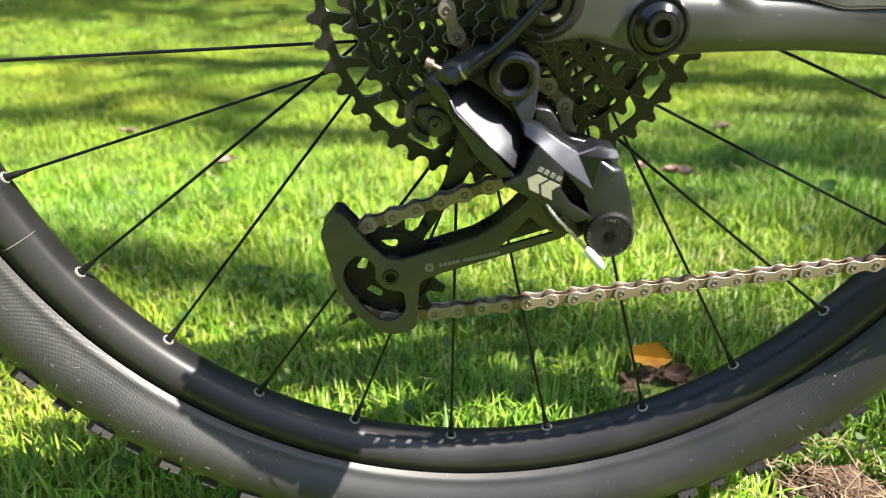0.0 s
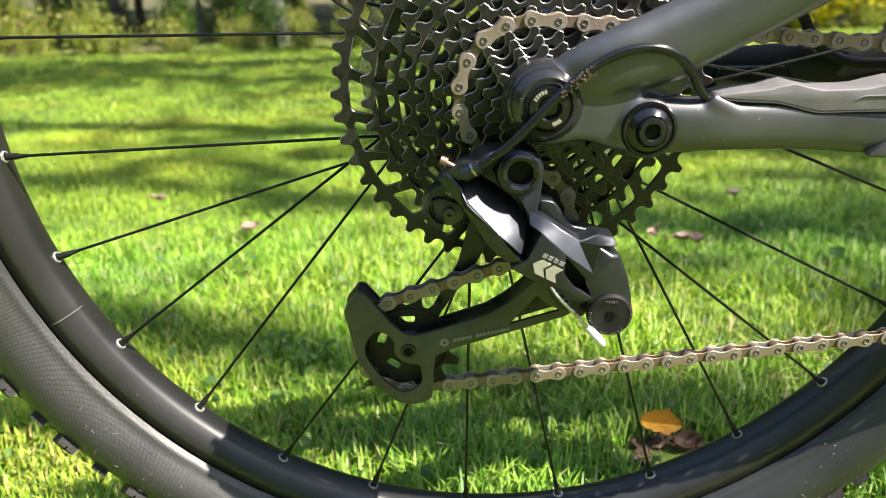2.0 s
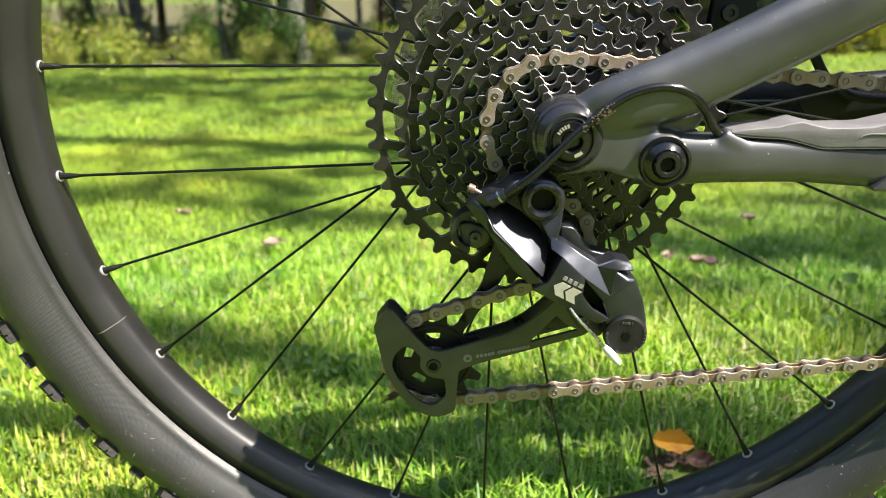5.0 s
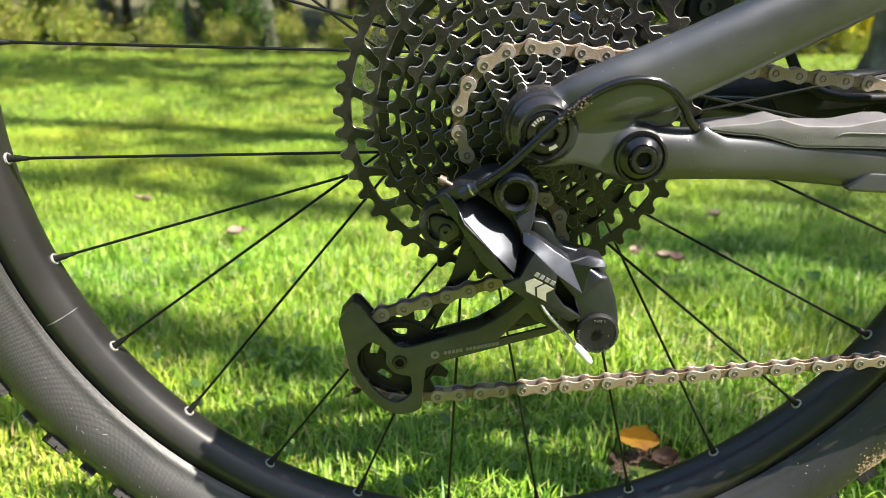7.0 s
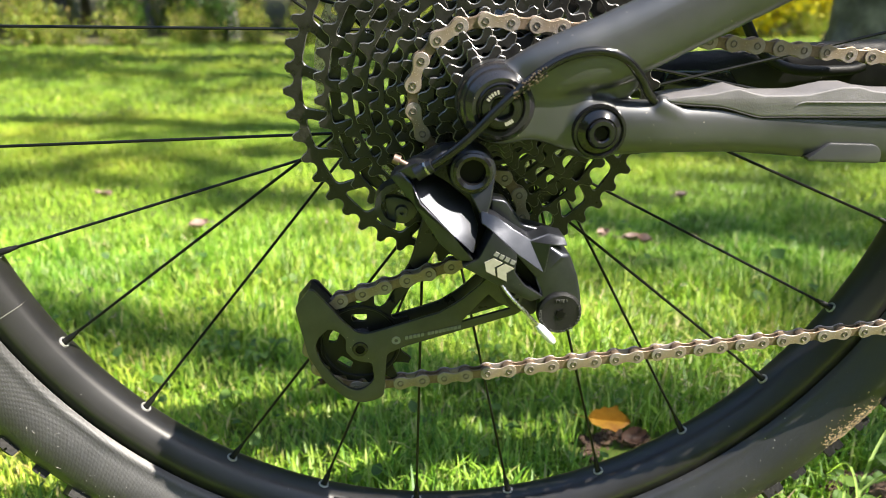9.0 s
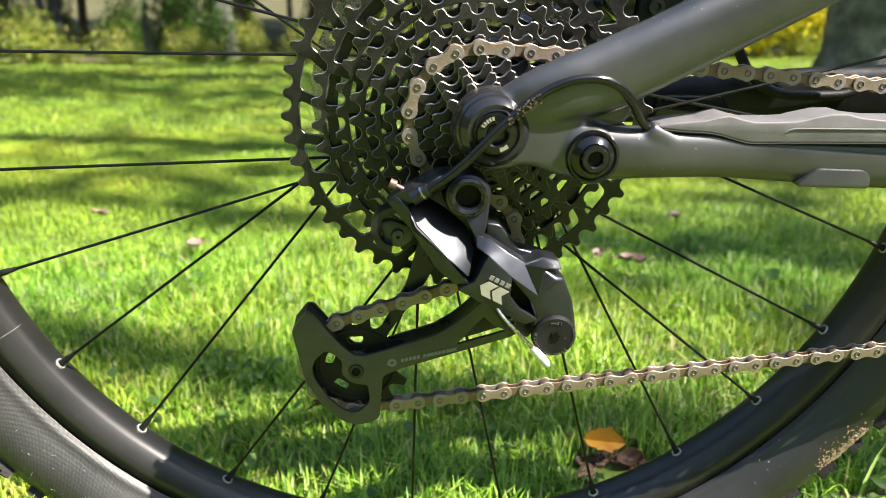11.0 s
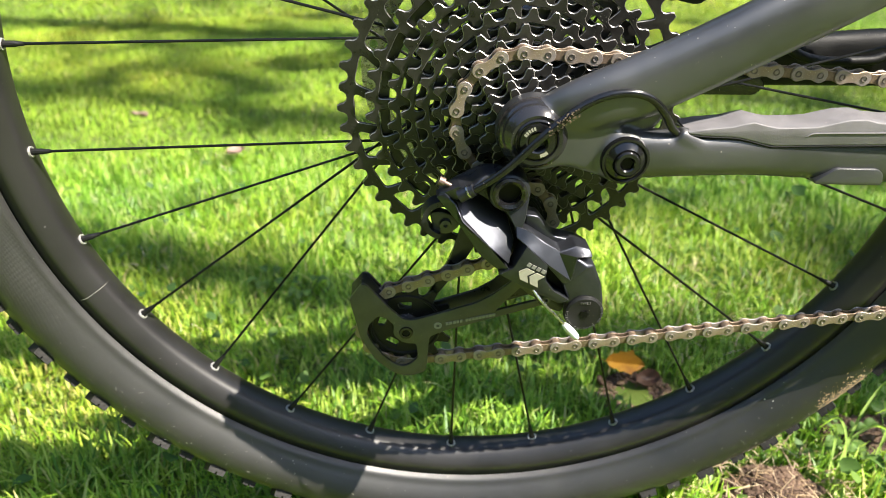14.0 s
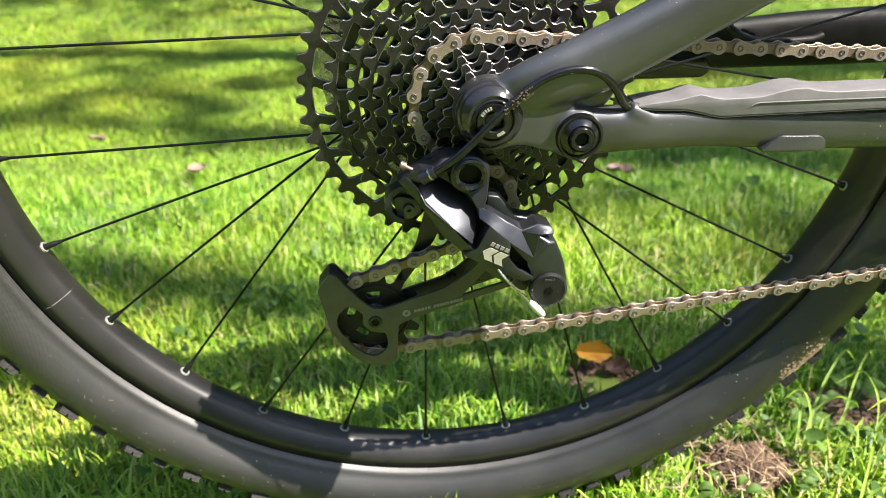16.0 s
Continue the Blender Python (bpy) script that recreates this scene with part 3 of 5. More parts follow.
def cog(i):
    n, y = TEETH[i], COG_Y[i]
    cx, cz = axis(y)
    rp = pitch_radius(n)
    ph = i * 0.37
    seat = 0.0039 / PITCH
    shape = [(-0.5, -0.0039), (-0.5 + seat * 0.5, -0.0034), (-0.5 + seat * 0.87, -0.0020), (-0.5 + seat, -0.0002), (-0.13, 0.0014), (-0.10, 0.0019), (0.09, 0.0019), (0.13, 0.0012), (0.5 - seat, -0.0002), (0.5 - seat * 0.87, -0.0020), (0.5 - seat * 0.5, -0.0034)]
    outer = []
    for k in range(n):
        low = 0.0011 if (k % 7 == 3 and i < 8) else 0
        for f, dr in shape:
            a = (k + f + ph) * 2 * math.pi / n
            r = rp + (dr - low if dr > 0 else dr)
            outer.append((cx + r * math.cos(a), cz + r * math.sin(a)))
    if i < 11:
        r_next = pitch_radius(TEETH[i + 1])
        r_in = max(0.013, r_next - 0.0125)
    else:
        r_next, r_in = 0.009, 0.009
    holes = [arc(cx, cz, r_in, 360, 0, 48)[:-1]]
    r_hi, r_lo = rp - 0.0058, r_next - 0.0085
    if i == 0:
        r_hi, r_lo = rp - 0.0080, r_next - 0.0065
    if i < 10 and r_hi - r_lo > 0.0025:
        m = n // 2 if n > 20 else n // 2 + 1
        for k in range(m):
            a0 = (k + 0.5 + ph) * 360 / m
            wid = 360 / m * (0.38 if i == 0 else 0.37)
            sk = 4.0 if i == 0 else 0
            hole = [(r_hi, a0 - wid), (r_hi, a0 + wid), (r_lo, a0 + wid * 0.85 + sk), (r_lo, a0 - wid * 0.85 + sk)]
            hole = [(cx + r * math.cos(radians(a)), cz + r * math.sin(radians(a))) for r, a in hole]
            holes.append(rounded(hole, 0.0035 if i == 0 else 0.0022, 3)[::-1])
    t = 0.0013
    bm = plate(outer, y - t, y + t, 0.00042, 1, holes=holes, edge=1)
    part("cog", bm, M_COG, cassette, "", 25, M_EDGE)


for i in range(12):
    cog(i)
cx, cz = axis(-0.07)
part("lock_ring", lathe([(0.0085, -0.0700), (0.0085, -0.0735), (0.0150, -0.0735), (0.0158, -0.0725), (0.0158, -0.0700)], cx, cz, 40), M_MATT, cassette)

# ---- chain ----
COG18 = axis(-0.0556)
GUIDE, TENSION = (0.000, 0.309), (-0.066, 0.233)
BELT = [(0.470, 0.3625, 0.0, 1), (COG18[0], COG18[1], pitch_radius(18) + 0.0005, 1), (*GUIDE, 0.0250, -1), (*TENSION, 0.0290, 1), (0.470, 0.2400, 0.0, 1)]
BELT_Y = [-0.049, -0.0565, -0.0560, -0.0550, -0.0500]


def belt_points():
    """The chain's line: straight runs between the wheels and arcs round them, in small steps."""
    out = []
    touch = []
    for (x1, z1, r1, s1), (x2, z2, r2, s2) in zip(BELT, BELT[1:]):
        dx, dz = x2 - x1, z2 - z1
        th = math.atan2(dz, dx) - math.asin((s2 * r2 - s1 * r1) / math.hypot(dx, dz))
        nx, nz = -math.sin(th), math.cos(th)
        touch.append(((x1 - s1 * r1 * nx, z1 - s1 * r1 * nz), (x2 - s2 * r2 * nx, z2 - s2 * r2 * nz)))
    for i, (p, q) in enumerate(touch):
        for j in range(200):
            t = j / 200
            out.append(Vector((p[0] + (q[0] - p[0]) * t, BELT_Y[i] + (BELT_Y[i + 1] - BELT_Y[i]) * t, p[1] + (q[1] - p[1]) * t)))
        if i + 1 < len(touch):
            x, z, r, s = BELT[i + 1]
            a0 = math.atan2(q[1] - z, q[0] - x)
            a1 = math.atan2(touch[i + 1][0][1] - z, touch[i + 1][0][0] - x)
            while (a1 - a0) * s < 0:
                a1 += s * 2 * math.pi
            for j in range(200):
                a = a0 + (a1 - a0) * j / 200
                out.append(Vector((x + r * math.cos(a), BELT_Y[i + 1], z + r * math.sin(a))))
    return out


def chain_plate(y0, y1, re, rw):
    """A figure-of-eight side plate between two pins one pitch apart."""
    h = PITCH / 2
    o = arc(-h, 0, re, 62, 298, 9) + [(-h * 0.25, -rw), (h * 0.25, -rw)] + arc(h, 0, re, 242, 478, 9)[0:] + [(h * 0.25, rw), (-h * 0.25, rw)]
    return plate(o, y0, y1, 0.00025, 1)


def outer_link():
    bm = bmesh.new()
    for s in (-1, 1):
        merge(bm, chain_plate(s * 0.0030 - 0.0005, s * 0.0030 + 0.0005, 0.0043, 0.0028))
    return bm


def inner_link():
    bm = bmesh.new()
    for s in (-1, 1):
        merge(bm, chain_plate(s * 0.0019 - 0.0005, s * 0.0019 + 0.0005, 0.0041, 0.0028))
    for x in (-PITCH / 2, PITCH / 2):
        merge(bm, lathe([(0.0036, -0.0014), (0.0036, 0.0014)], x, 0, 12))
    return bm


def pin_mesh():
    return lathe([(0.0, -0.0026), (0.0011, -0.0026), (0.00125, -0.0038), (0.0014, -0.0040), (0.0018, -0.0039), (0.0020, -0.0034), (0.0020, 0.0034), (0.0012, 0.0040), (0.0, 0.0040)], 0, 0, 14)


chain = empty("chain", bicycle, "worn silver-brown bicycle chain with dusty outer plates")
CHAIN_PHASE = 0.004


def lay_chain():
    pts = belt_points()
    run = [0.0]
    for p, q in zip(pts, pts[1:]):
        run.append(run[-1] + (q - p).length)
    axes = [np.array([p[k] for p in pts]) for k in range(3)]
    total = run[-1]
    n = int((total - CHAIN_PHASE) / PITCH)
    at = lambda s: Vector([float(np.interp(s, run, c)) for c in axes])
    pins = [at(CHAIN_PHASE + i * PITCH) for i in range(n + 1)]
    first = {}
    for i in range(n):
        p, q = pins[i], pins[i + 1]
        d = q - p
        m = Matrix.Translation((p + q) / 2) @ Matrix.Rotation(-math.atan2(d.z, d.x), 4, "Y") @ Matrix.Rotation(math.atan2(d.y, math.hypot(d.x, d.z)), 4, "Z")
        kind = "outer_link" if i % 2 else "inner_link"
        if kind not in first:
            ob = part(kind, outer_link() if i % 2 else inner_link(), M_CHAIN if i % 2 else M_INNER, chain, "", 30)
            ob.matrix_local = m
            first[kind] = ob.data
        else:
            piece(kind, first[kind], chain, m)
    for i, p in enumerate(pins):
        if "pin" not in first:
            ob = part("pin", pin_mesh(), M_RIVET, chain)
            ob.matrix_local = Matrix.Translation(p)
            first["pin"] = ob.data
        else:
            piece("pin", first["pin"], chain, Matrix.Translation(p))


lay_chain()

# ---- frame ----
stay_dir = Vector((0.904, 0, 0.427))
pv = (0.0535, 0.3615)
seat_stay = empty("seat_stay", bicycle, "satin charcoal seat stay with a forged dropout")
s0 = Vector((0.006, -0.0800, 0.3730))
ax = (0.006, 0.374)


def fused(name, shapes, voxel, rounds, material, parent, label=""):
    """Overlapping solids melted into one forged piece with soft fillets."""
    bm = shapes[0]
    for other in shapes[1:]:
        merge(bm, other)
    ob = part(name, bm, material, parent, label, 60)
    re = ob.modifiers.new("melt", "REMESH")
    re.mode, re.voxel_size, re.use_smooth_shade = "VOXEL", voxel, True
    so = ob.modifiers.new("fillet", "SMOOTH")
    so.factor, so.iterations = 0.5, rounds
    return ob


drop_line = rounded([(-0.012, 0.372), (-0.008, 0.386), (0.006, 0.392), (0.022, 0.390), (0.040, 0.384), (0.054, 0.376), (0.064, 0.370), (0.063, 0.352), (0.051, 0.3475), (0.038, 0.3520), (0.022, 0.3575), (0.006, 0.354), (-0.008, 0.360)], 0.006, 4)
web = rounded([(0.008, 0.388), (0.030, 0.402), (0.070, 0.416), (0.079, 0.398), (0.074, 0.378), (0.058, 0.366), (0.030, 0.366)], 0.005, 4)
fused("stay_tube", [
    tube([s0 + stay_dir * 0.002 + Vector((0, 0.001, 0.003)), s0 + stay_dir * 0.022 + Vector((0, -0.0050, 0.005)), s0 + stay_dir * 0.040 + Vector((0, -0.0066, 0.0035)), s0 + stay_dir * 0.065 + Vector((0, -0.0062, 0.0005)), s0 + stay_dir * 0.11 + Vector((0, -0.006, 0)), s0 + stay_dir * 0.22, s0 + stay_dir * 0.50 + Vector((0, 0.024, 0))], [0.0125, 0.0142, 0.0156, 0.0168, 0.0165, 0.0168, 0.0172], 28, 0.64, power=0.86),
    plate(drop_line, -0.0912, -0.0745, 0.003, 3),
    plate(web, -0.0850, -0.0745, 0.002, 2),
    lathe([(0.0, -0.0730), (0.0200, -0.0730), (0.0200, -0.0825), (0.0188, -0.0870), (0.0162, -0.0908), (0.0135, -0.0926), (0.0, -0.0926)], *ax, 56),
    lathe([(0.0, -0.0760), (0.0150, -0.0760), (0.0150, -0.0900), (0.0132, -0.0936), (0.0, -0.0936)], *pv, 48),
], 0.0013, 5, M_FRAME, seat_stay)
# frame-painted boss; its shaded look is put into the darker colour
part("axle_boss", lathe([(0.0197, -0.0800), (0.0199, -0.0835), (0.0190, -0.0868), (0.0174, -0.0904), (0.0150, -0.0932), (0.0136, -0.0945), (0.0118, -0.0942), (0.0112, -0.0930)], *ax, 56), M_GLOSSY, seat_stay, "glossy charcoal ring round the axle, its shade painted in", 40)
axle = empty("rear_axle", bicycle, "black through-axle end with a hex socket and pale print")
part("axle_ring", lathe([(0.0117, -0.0925), (0.0117, -0.0945), (0.0110, -0.0955), (0.0102, -0.0948), (0.0098, -0.0948), (0.0092, -0.0964), (0.0060, -0.0970), (0.0052, -0.0964)], *ax, 64), M_BLACK, axle, "", 30)
hexa = arc(*ax, 0.0052, 20, 380, 6)[:-1]
part("hex_socket", plate(hexa, -0.0925, -0.0890), M_DARK, axle)
sock = lathe([(0.0053, -0.0964), (0.0050, -0.0952), (0.0048, -0.0890)], *ax, 6, start=radians(20))
part("socket_wall", sock, M_BLACK, axle, "", 10)
for a0, n in ((100, 5), (282, 4)):
    for k in range(n):
        a = a0 + k * (11 if n == 5 else 8)
        q = [(ax[0] + r * math.cos(radians(b)), ax[1] + r * math.sin(radians(b))) for r, b in ((0.0068, a), (0.0085, a), (0.0085, a + 7), (0.0068, a + 7))]
        part("print_mark", plate(q[::-1], -0.0972, -0.0962), M_PRINT, axle, "small pale printed mark", 0)

pivot = empty("pivot_bolt", bicycle, "polished black pivot bolt with a conical washer")
part("washer", lathe([(0.0132, -0.0925), (0.0132, -0.0950), (0.0126, -0.0962), (0.0114, -0.0964), (0.0108, -0.0957), (0.0102, -0.0960), (0.0076, -0.0982), (0.0070, -0.0980)], *pv, 64), M_BLACK, pivot, "", 28)
part("bolt_head", lathe([(0.0068, -0.0975), (0.0068, -0.0992), (0.0061, -0.1003), (0.0042, -0.1003), (0.0036, -0.0996), (0.0034, -0.0960), (0.0, -0.0960)], *pv, 40), M_BLACK, pivot, "", 28)
part("hex_socket", plate(arc(*pv, 0.0033, 10, 370, 6)[:-1], -0.0985, -0.0950), M_DARK, pivot)

chain_stay = empty("chain_stay", bicycle, "satin charcoal chain stay")
cs = [(0.046, -0.0835, 0.3620), (0.062, -0.0850, 0.3618), (0.085, -0.0860, 0.3615), (0.125, -0.0850, 0.3600), (0.170, -0.0835, 0.3560), (0.225, -0.0810, 0.3520), (0.34, -0.0760, 0.3450), (0.47, -0.0700, 0.3400)]
fused("stay_tube", [
    tube(cs, [0.0135, 0.0138, 0.0128, 0.0123, 0.0128, 0.0140, 0.0150, 0.0160], 28, 0.72, power=0.8),
    lathe([(0.0, -0.0925), (0.0128, -0.0925), (0.0142, -0.0910), (0.0146, -0.0880), (0.0146, -0.0760), (0.0, -0.0760)], *pv, 48),
    tube([(0.094, -0.0880, 0.3660), (0.087, -0.0890, 0.3705), (0.0812, -0.0900, 0.3742)], [0.0070, 0.0060, 0.0046], 16, 1.0),
], 0.0013, 5, M_FRAME, chain_stay)
# rubber slap guard with two humps along the top
gx = [0.086, 0.094, 0.101, 0.109, 0.115, 0.1205, 0.128, 0.134, 0.149, 0.156, 0.164, 0.172, 0.181, 0.188, 0.200, 0.25, 0.30, 0.36, 0.47]
gz_top = [0.3762, 0.3774, 0.3778, 0.3783, 0.3797, 0.3805, 0.3783, 0.3770, 0.3768, 0.3770, 0.3787, 0.3802, 0.3802, 0.3782, 0.3768, 0.3758, 0.374, 0.370, 0.364]
gz_low = [0.3748, 0.3737, 0.3730, 0.3725, 0.3716, 0.3701, 0.3679, 0.3667, 0.3666, 0.3664, 0.3663, 0.3661, 0.3659, 0.3657, 0.3655, 0.3645, 0.362, 0.359, 0.354]
guard_line = list(zip(gx, gz_top)) + list(zip(gx, gz_low))[::-1]
part("slap_guard", plate(guard_line, -0.0935, -0.0730, 0.0022, 3), M_GUARD, chain_stay, "pale grey rubber guard with humps, gritty on top", 50)
part("guard_line", tube([(0.150, -0.0937, 0.3716), (0.153, -0.0938, 0.3733), (0.165, -0.0938, 0.3733), (0.23, -0.0938, 0.3715), (0.30, -0.0938, 0.369)], 0.0004, 6, n=2), M_GUARD, chain_stay)
part("guard_seam", tube([(x, -0.0928, z - 0.0004) for x, z in zip(gx, gz_low)], 0.0007, 6, n=2), M_DARK, chain_stay)
pad = rounded([(0.1600, 0.3455), (0.1705, 0.3530), (0.1950, 0.3515), (0.1985, 0.3480), (0.1985, 0.3420), (0.1610, 0.3440)], 0.002, 3)
part("frame_patch", plate(pad, -0.0945, -0.0800, 0.0012, 2), M_FRAME, chain_stay, "raised pad under the stay", 40)
pad2 = rounded([(0.272, 0.3405), (0.282, 0.3440), (0.33, 0.3400), (0.33, 0.334), (0.275, 0.337)], 0.002, 3)
part("frame_patch", plate(pad2, -0.0890, -0.0770, 0.0012, 2), M_FRAME, chain_stay, "", 40)

# the far side: stays and brake
far = empty("far_stay", bicycle, "black stays of the far side")
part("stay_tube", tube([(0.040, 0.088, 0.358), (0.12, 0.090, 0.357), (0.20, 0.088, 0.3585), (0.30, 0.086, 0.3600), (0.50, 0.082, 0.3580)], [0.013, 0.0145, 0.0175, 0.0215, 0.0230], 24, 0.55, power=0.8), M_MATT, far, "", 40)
part("seat_tube", tube([(0.010, 0.086, 0.3800), (0.10, 0.086, 0.4250), (0.20, 0.082, 0.4720), (0.40, 0.07, 0.565)], [0.016, 0.0155, 0.016, 0.017], 24, 0.6, power=0.85), M_FRAME, far, "", 40)
part("brake_hose", tube([(0.165, 0.074, 0.440), (0.195, 0.072, 0.402), (0.212, 0.070, 0.376), (0.236, 0.070, 0.364), (0.275, 0.070, 0.3625), (0.288, 0.071, 0.3650)], 0.0036, 12), M_MATT, far, "black brake hose")
caliper = empty("brake_caliper", bicycle, "black hydraulic disc brake caliper")
part("caliper_body", plate(rounded([(0.095, 0.425), (0.112, 0.446), (0.165, 0.470), (0.180, 0.452), (0.150, 0.428), (0.122, 0.408)], 0.006, 3), 0.058, 0.078, 0.003, 3), M_BLACK, caliper)
part("mount_bracket", plate(rounded([(0.122, 0.438), (0.146, 0.442), (0.152, 0.420), (0.138, 0.408), (0.120, 0.412)], 0.005, 3), 0.052, 0.060, 0.0015, 2), M_MATT, caliper)
part("mount_bolt", lathe([(0.0, 0.0495), (0.0022, 0.0495), (0.0026, 0.0475), (0.0052, 0.0475), (0.0056, 0.0500), (0.0056, 0.0560)], 0.1310, 0.4240, 28), M_DER, caliper, "dark steel bolt head")
part("lower_arm", plate(rounded([(0.135, 0.345), (0.143, 0.366), (0.186, 0.3655), (0.197, 0.350), (0.190, 0.343)], 0.003, 3), 0.0560, 0.0660, 0.002, 2), M_BLACK, caliper)
part("brake_disc", plate(arc(0, AZ, 0.0900, 0, 360, 96)[:-1], 0.0395, 0.0412, holes=[arc(0, AZ, 0.0760, 360, 0, 72)[:-1]] + [arc(0.083 * math.cos(a), AZ + 0.083 * math.sin(a), 0.0030, 360, 0, 8)[:-1] for a in [i * math.pi / 14 for i in range(28)]]), M_STEEL, wheel, "drilled steel brake disc")

# ---- gear cable ----
housing = part("cable_housing", tube([(0.082, -0.0900, 0.3735), (0.0765, -0.0925, 0.3790), (0.0720, -0.0940, 0.3865), (0.0640, -0.0955, 0.3950), (0.0540, -0.0968, 0.3990), (0.0420, -0.0978, 0.3990), (0.0300, -0.0985, 0.3950), (0.0180, -0.0992, 0.3870), (0.0090, -0.1000, 0.3795), (0.0010, -0.0998, 0.3715), (-0.0070, -0.0990, 0.3630), (-0.0150, -0.0975, 0.3555), (-0.0240, -0.0950, 0.3485), (-0.0290, -0.0935, 0.3455)], 0.0022, 14), M_BLACK, bicycle, "black gear cable housing, muddy where it bends")
gear = bmesh.new()
rng = random.Random(6)
for i in range(60):
    t = rng.random()
    p = Vector((0.010 + 0.016 * t, -0.0998 - 0.0006 * t, 0.3805 + 0.0115 * t))
    a = rng.uniform(0, 2 * math.pi)
    p += Vector((-0.55 * math.cos(a), -abs(math.sin(a)), 0.75 * math.cos(a))) * 0.0023
    bmesh.ops.create_icosphere(gear, subdivisions=1, radius=rng.uniform(0.0002, 0.0006), matrix=Matrix.Translation(p))
part("grit", gear, M_INNER, housing, "", 0)

# ---- rear derailleur ----
der = empty("rear_derailleur", bicycle, "dark grey alloy rear derailleur with pale graphics")
boss = (-0.0065, 0.342)
part("mount_boss", lathe([(0.0062, -0.0860), (0.0066, -0.0905), (0.0088, -0.0912), (0.0108, -0.0902), (0.0117, -0.0880), (0.0119, -0.0760), (0.0, -0.0760)], *boss, 48), M_DER, der, "", 35)
part("mount_bolt", lathe([(0.0060, -0.0890), (0.0064, -0.0915), (0.0082, -0.0925), (0.0096, -0.0918), (0.0098, -0.0900)], *boss, 40), M_BLACK, der, "", 35)
part("bolt_socket", plate(arc(*boss, 0.0064, 0, 360, 18)[:-1], -0.0872, -0.0780), M_DARK, der)
base = rounded([(-0.0450, 0.3405), (-0.0340, 0.3465), (-0.0205, 0.3535), (-0.0060, 0.3525), (0.0030, 0.3470), (0.0040, 0.3320), (0.0000, 0.3200), (0.0060, 0.3080), (-0.0030, 0.2945), (-0.0130, 0.2965), (-0.0330, 0.3230)], 0.003, 3)
part("knuckle", plate(base, -0.0775, -0.0720, 0.002, 2), M_DER2, der, "", 40)
part("knuckle_face", wedge([(-0.0360, -0.0866, 0.3365), (-0.0270, -0.0772, 0.3400), (-0.0175, -0.0776, 0.3335), (-0.0060, -0.0815, 0.3230), (-0.0030, -0.0893, 0.3130), (-0.0068, -0.0998, 0.3030), (-0.0180, -0.0970, 0.3130), (-0.0320, -0.0915, 0.3280)], -0.0740, 0.0006), M_DER, der, "faceted face that catches the sun", 20)
part("knuckle_neck", wedge([(-0.0100, -0.0880, 0.3350), (0.0010, -0.0885, 0.3345), (0.0050, -0.0880, 0.3380), (0.0030, -0.0905, 0.3260), (0.0000, -0.0925, 0.3180), (-0.0025, -0.0915, 0.3200)], -0.0780, 0.0008), M_DER, der, "", 25)
part("knuckle_rib", wedge([(-0.0465, -0.0860, 0.3395), (-0.0415, -0.0880, 0.3425), (-0.0355, -0.0912, 0.3370), (-0.0318, -0.0950, 0.3285), (-0.0178, -0.0975, 0.3135), (-0.0088, -0.0975, 0.3015), (-0.0050, -0.0970, 0.2970), (-0.0135, -0.0950, 0.2975), (-0.0230, -0.0940, 0.3065), (-0.0350, -0.0900, 0.3255)], -0.0780, 0.0008), M_DER, der, "", 30)
part("cable_arch", wedge([(-0.0450, -0.0860, 0.3410), (-0.0340, -0.0905, 0.3475), (-0.0270, -0.0925, 0.3480), (-0.0215, -0.0905, 0.3525), (-0.0140, -0.0890, 0.3545), (-0.0170, -0.0895, 0.3460), (-0.0260, -0.0905, 0.3425), (-0.0360, -0.0890, 0.3380)], -0.0760, 0.001), M_DER, der, "", 35)
part("cable_stop", tube([(-0.0340, -0.0925, 0.3425), (-0.0300, -0.0932, 0.3450), (-0.0262, -0.0942, 0.3472)], [0.0037, 0.0036, 0.0034], 16, n=2), M_DER, der, "", 40)
part("stop_ring", tube([(-0.0292, -0.0934, 0.3455), (-0.0284, -0.0936, 0.3460)], 0.0039, 16, n=1), M_STEEL, der, "bright ring at the cable stop")
# guide arc behind the knuckle, its clamp plate and bolt
cl = (-0.0425, 0.3235)
part("guide_arc", lathe([(0.0088, -0.0840), (0.0120, -0.0840), (0.0122, -0.0740), (0.0088, -0.0740)], *cl, 40, closed=True, start=radians(60), sweep=radians(200)), M_DER2, der, "", 40)
part("clamp_plate", plate(rounded([(-0.0500, 0.3270), (-0.0440, 0.3275), (-0.0340, 0.3235), (-0.0330, 0.3170), (-0.0400, 0.3120), (-0.0480, 0.3150)], 0.003, 3), -0.0800, -0.0740, 0.001, 2), M_CAGE, der, "", 40)
part("clamp_bolt", lathe([(0.0, -0.0812), (0.0010, -0.0812), (0.0012, -0.0830), (0.0030, -0.0828), (0.0034, -0.0815), (0.0034, -0.0780)], -0.0412, 0.3198, 24), M_CAGE, der)
part("adjuster_screw", tube([(-0.0345, -0.0830, 0.3425), (-0.0400, -0.0825, 0.3455), (-0.0415, -0.0823, 0.3463), (-0.0416, -0.0823, 0.3464), (-0.0446, -0.0820, 0.3478)], [0.0013, 0.0013, 0.0013, 0.0025, 0.0024], 14, n=1), M_RED, der, "copper-coloured adjuster screw")
part("threadlock", tube([(-0.0352, -0.0830, 0.3430), (-0.0375, -0.0828, 0.3442)], 0.0015, 10, n=1), M_BLUE, der, "blue threadlock")
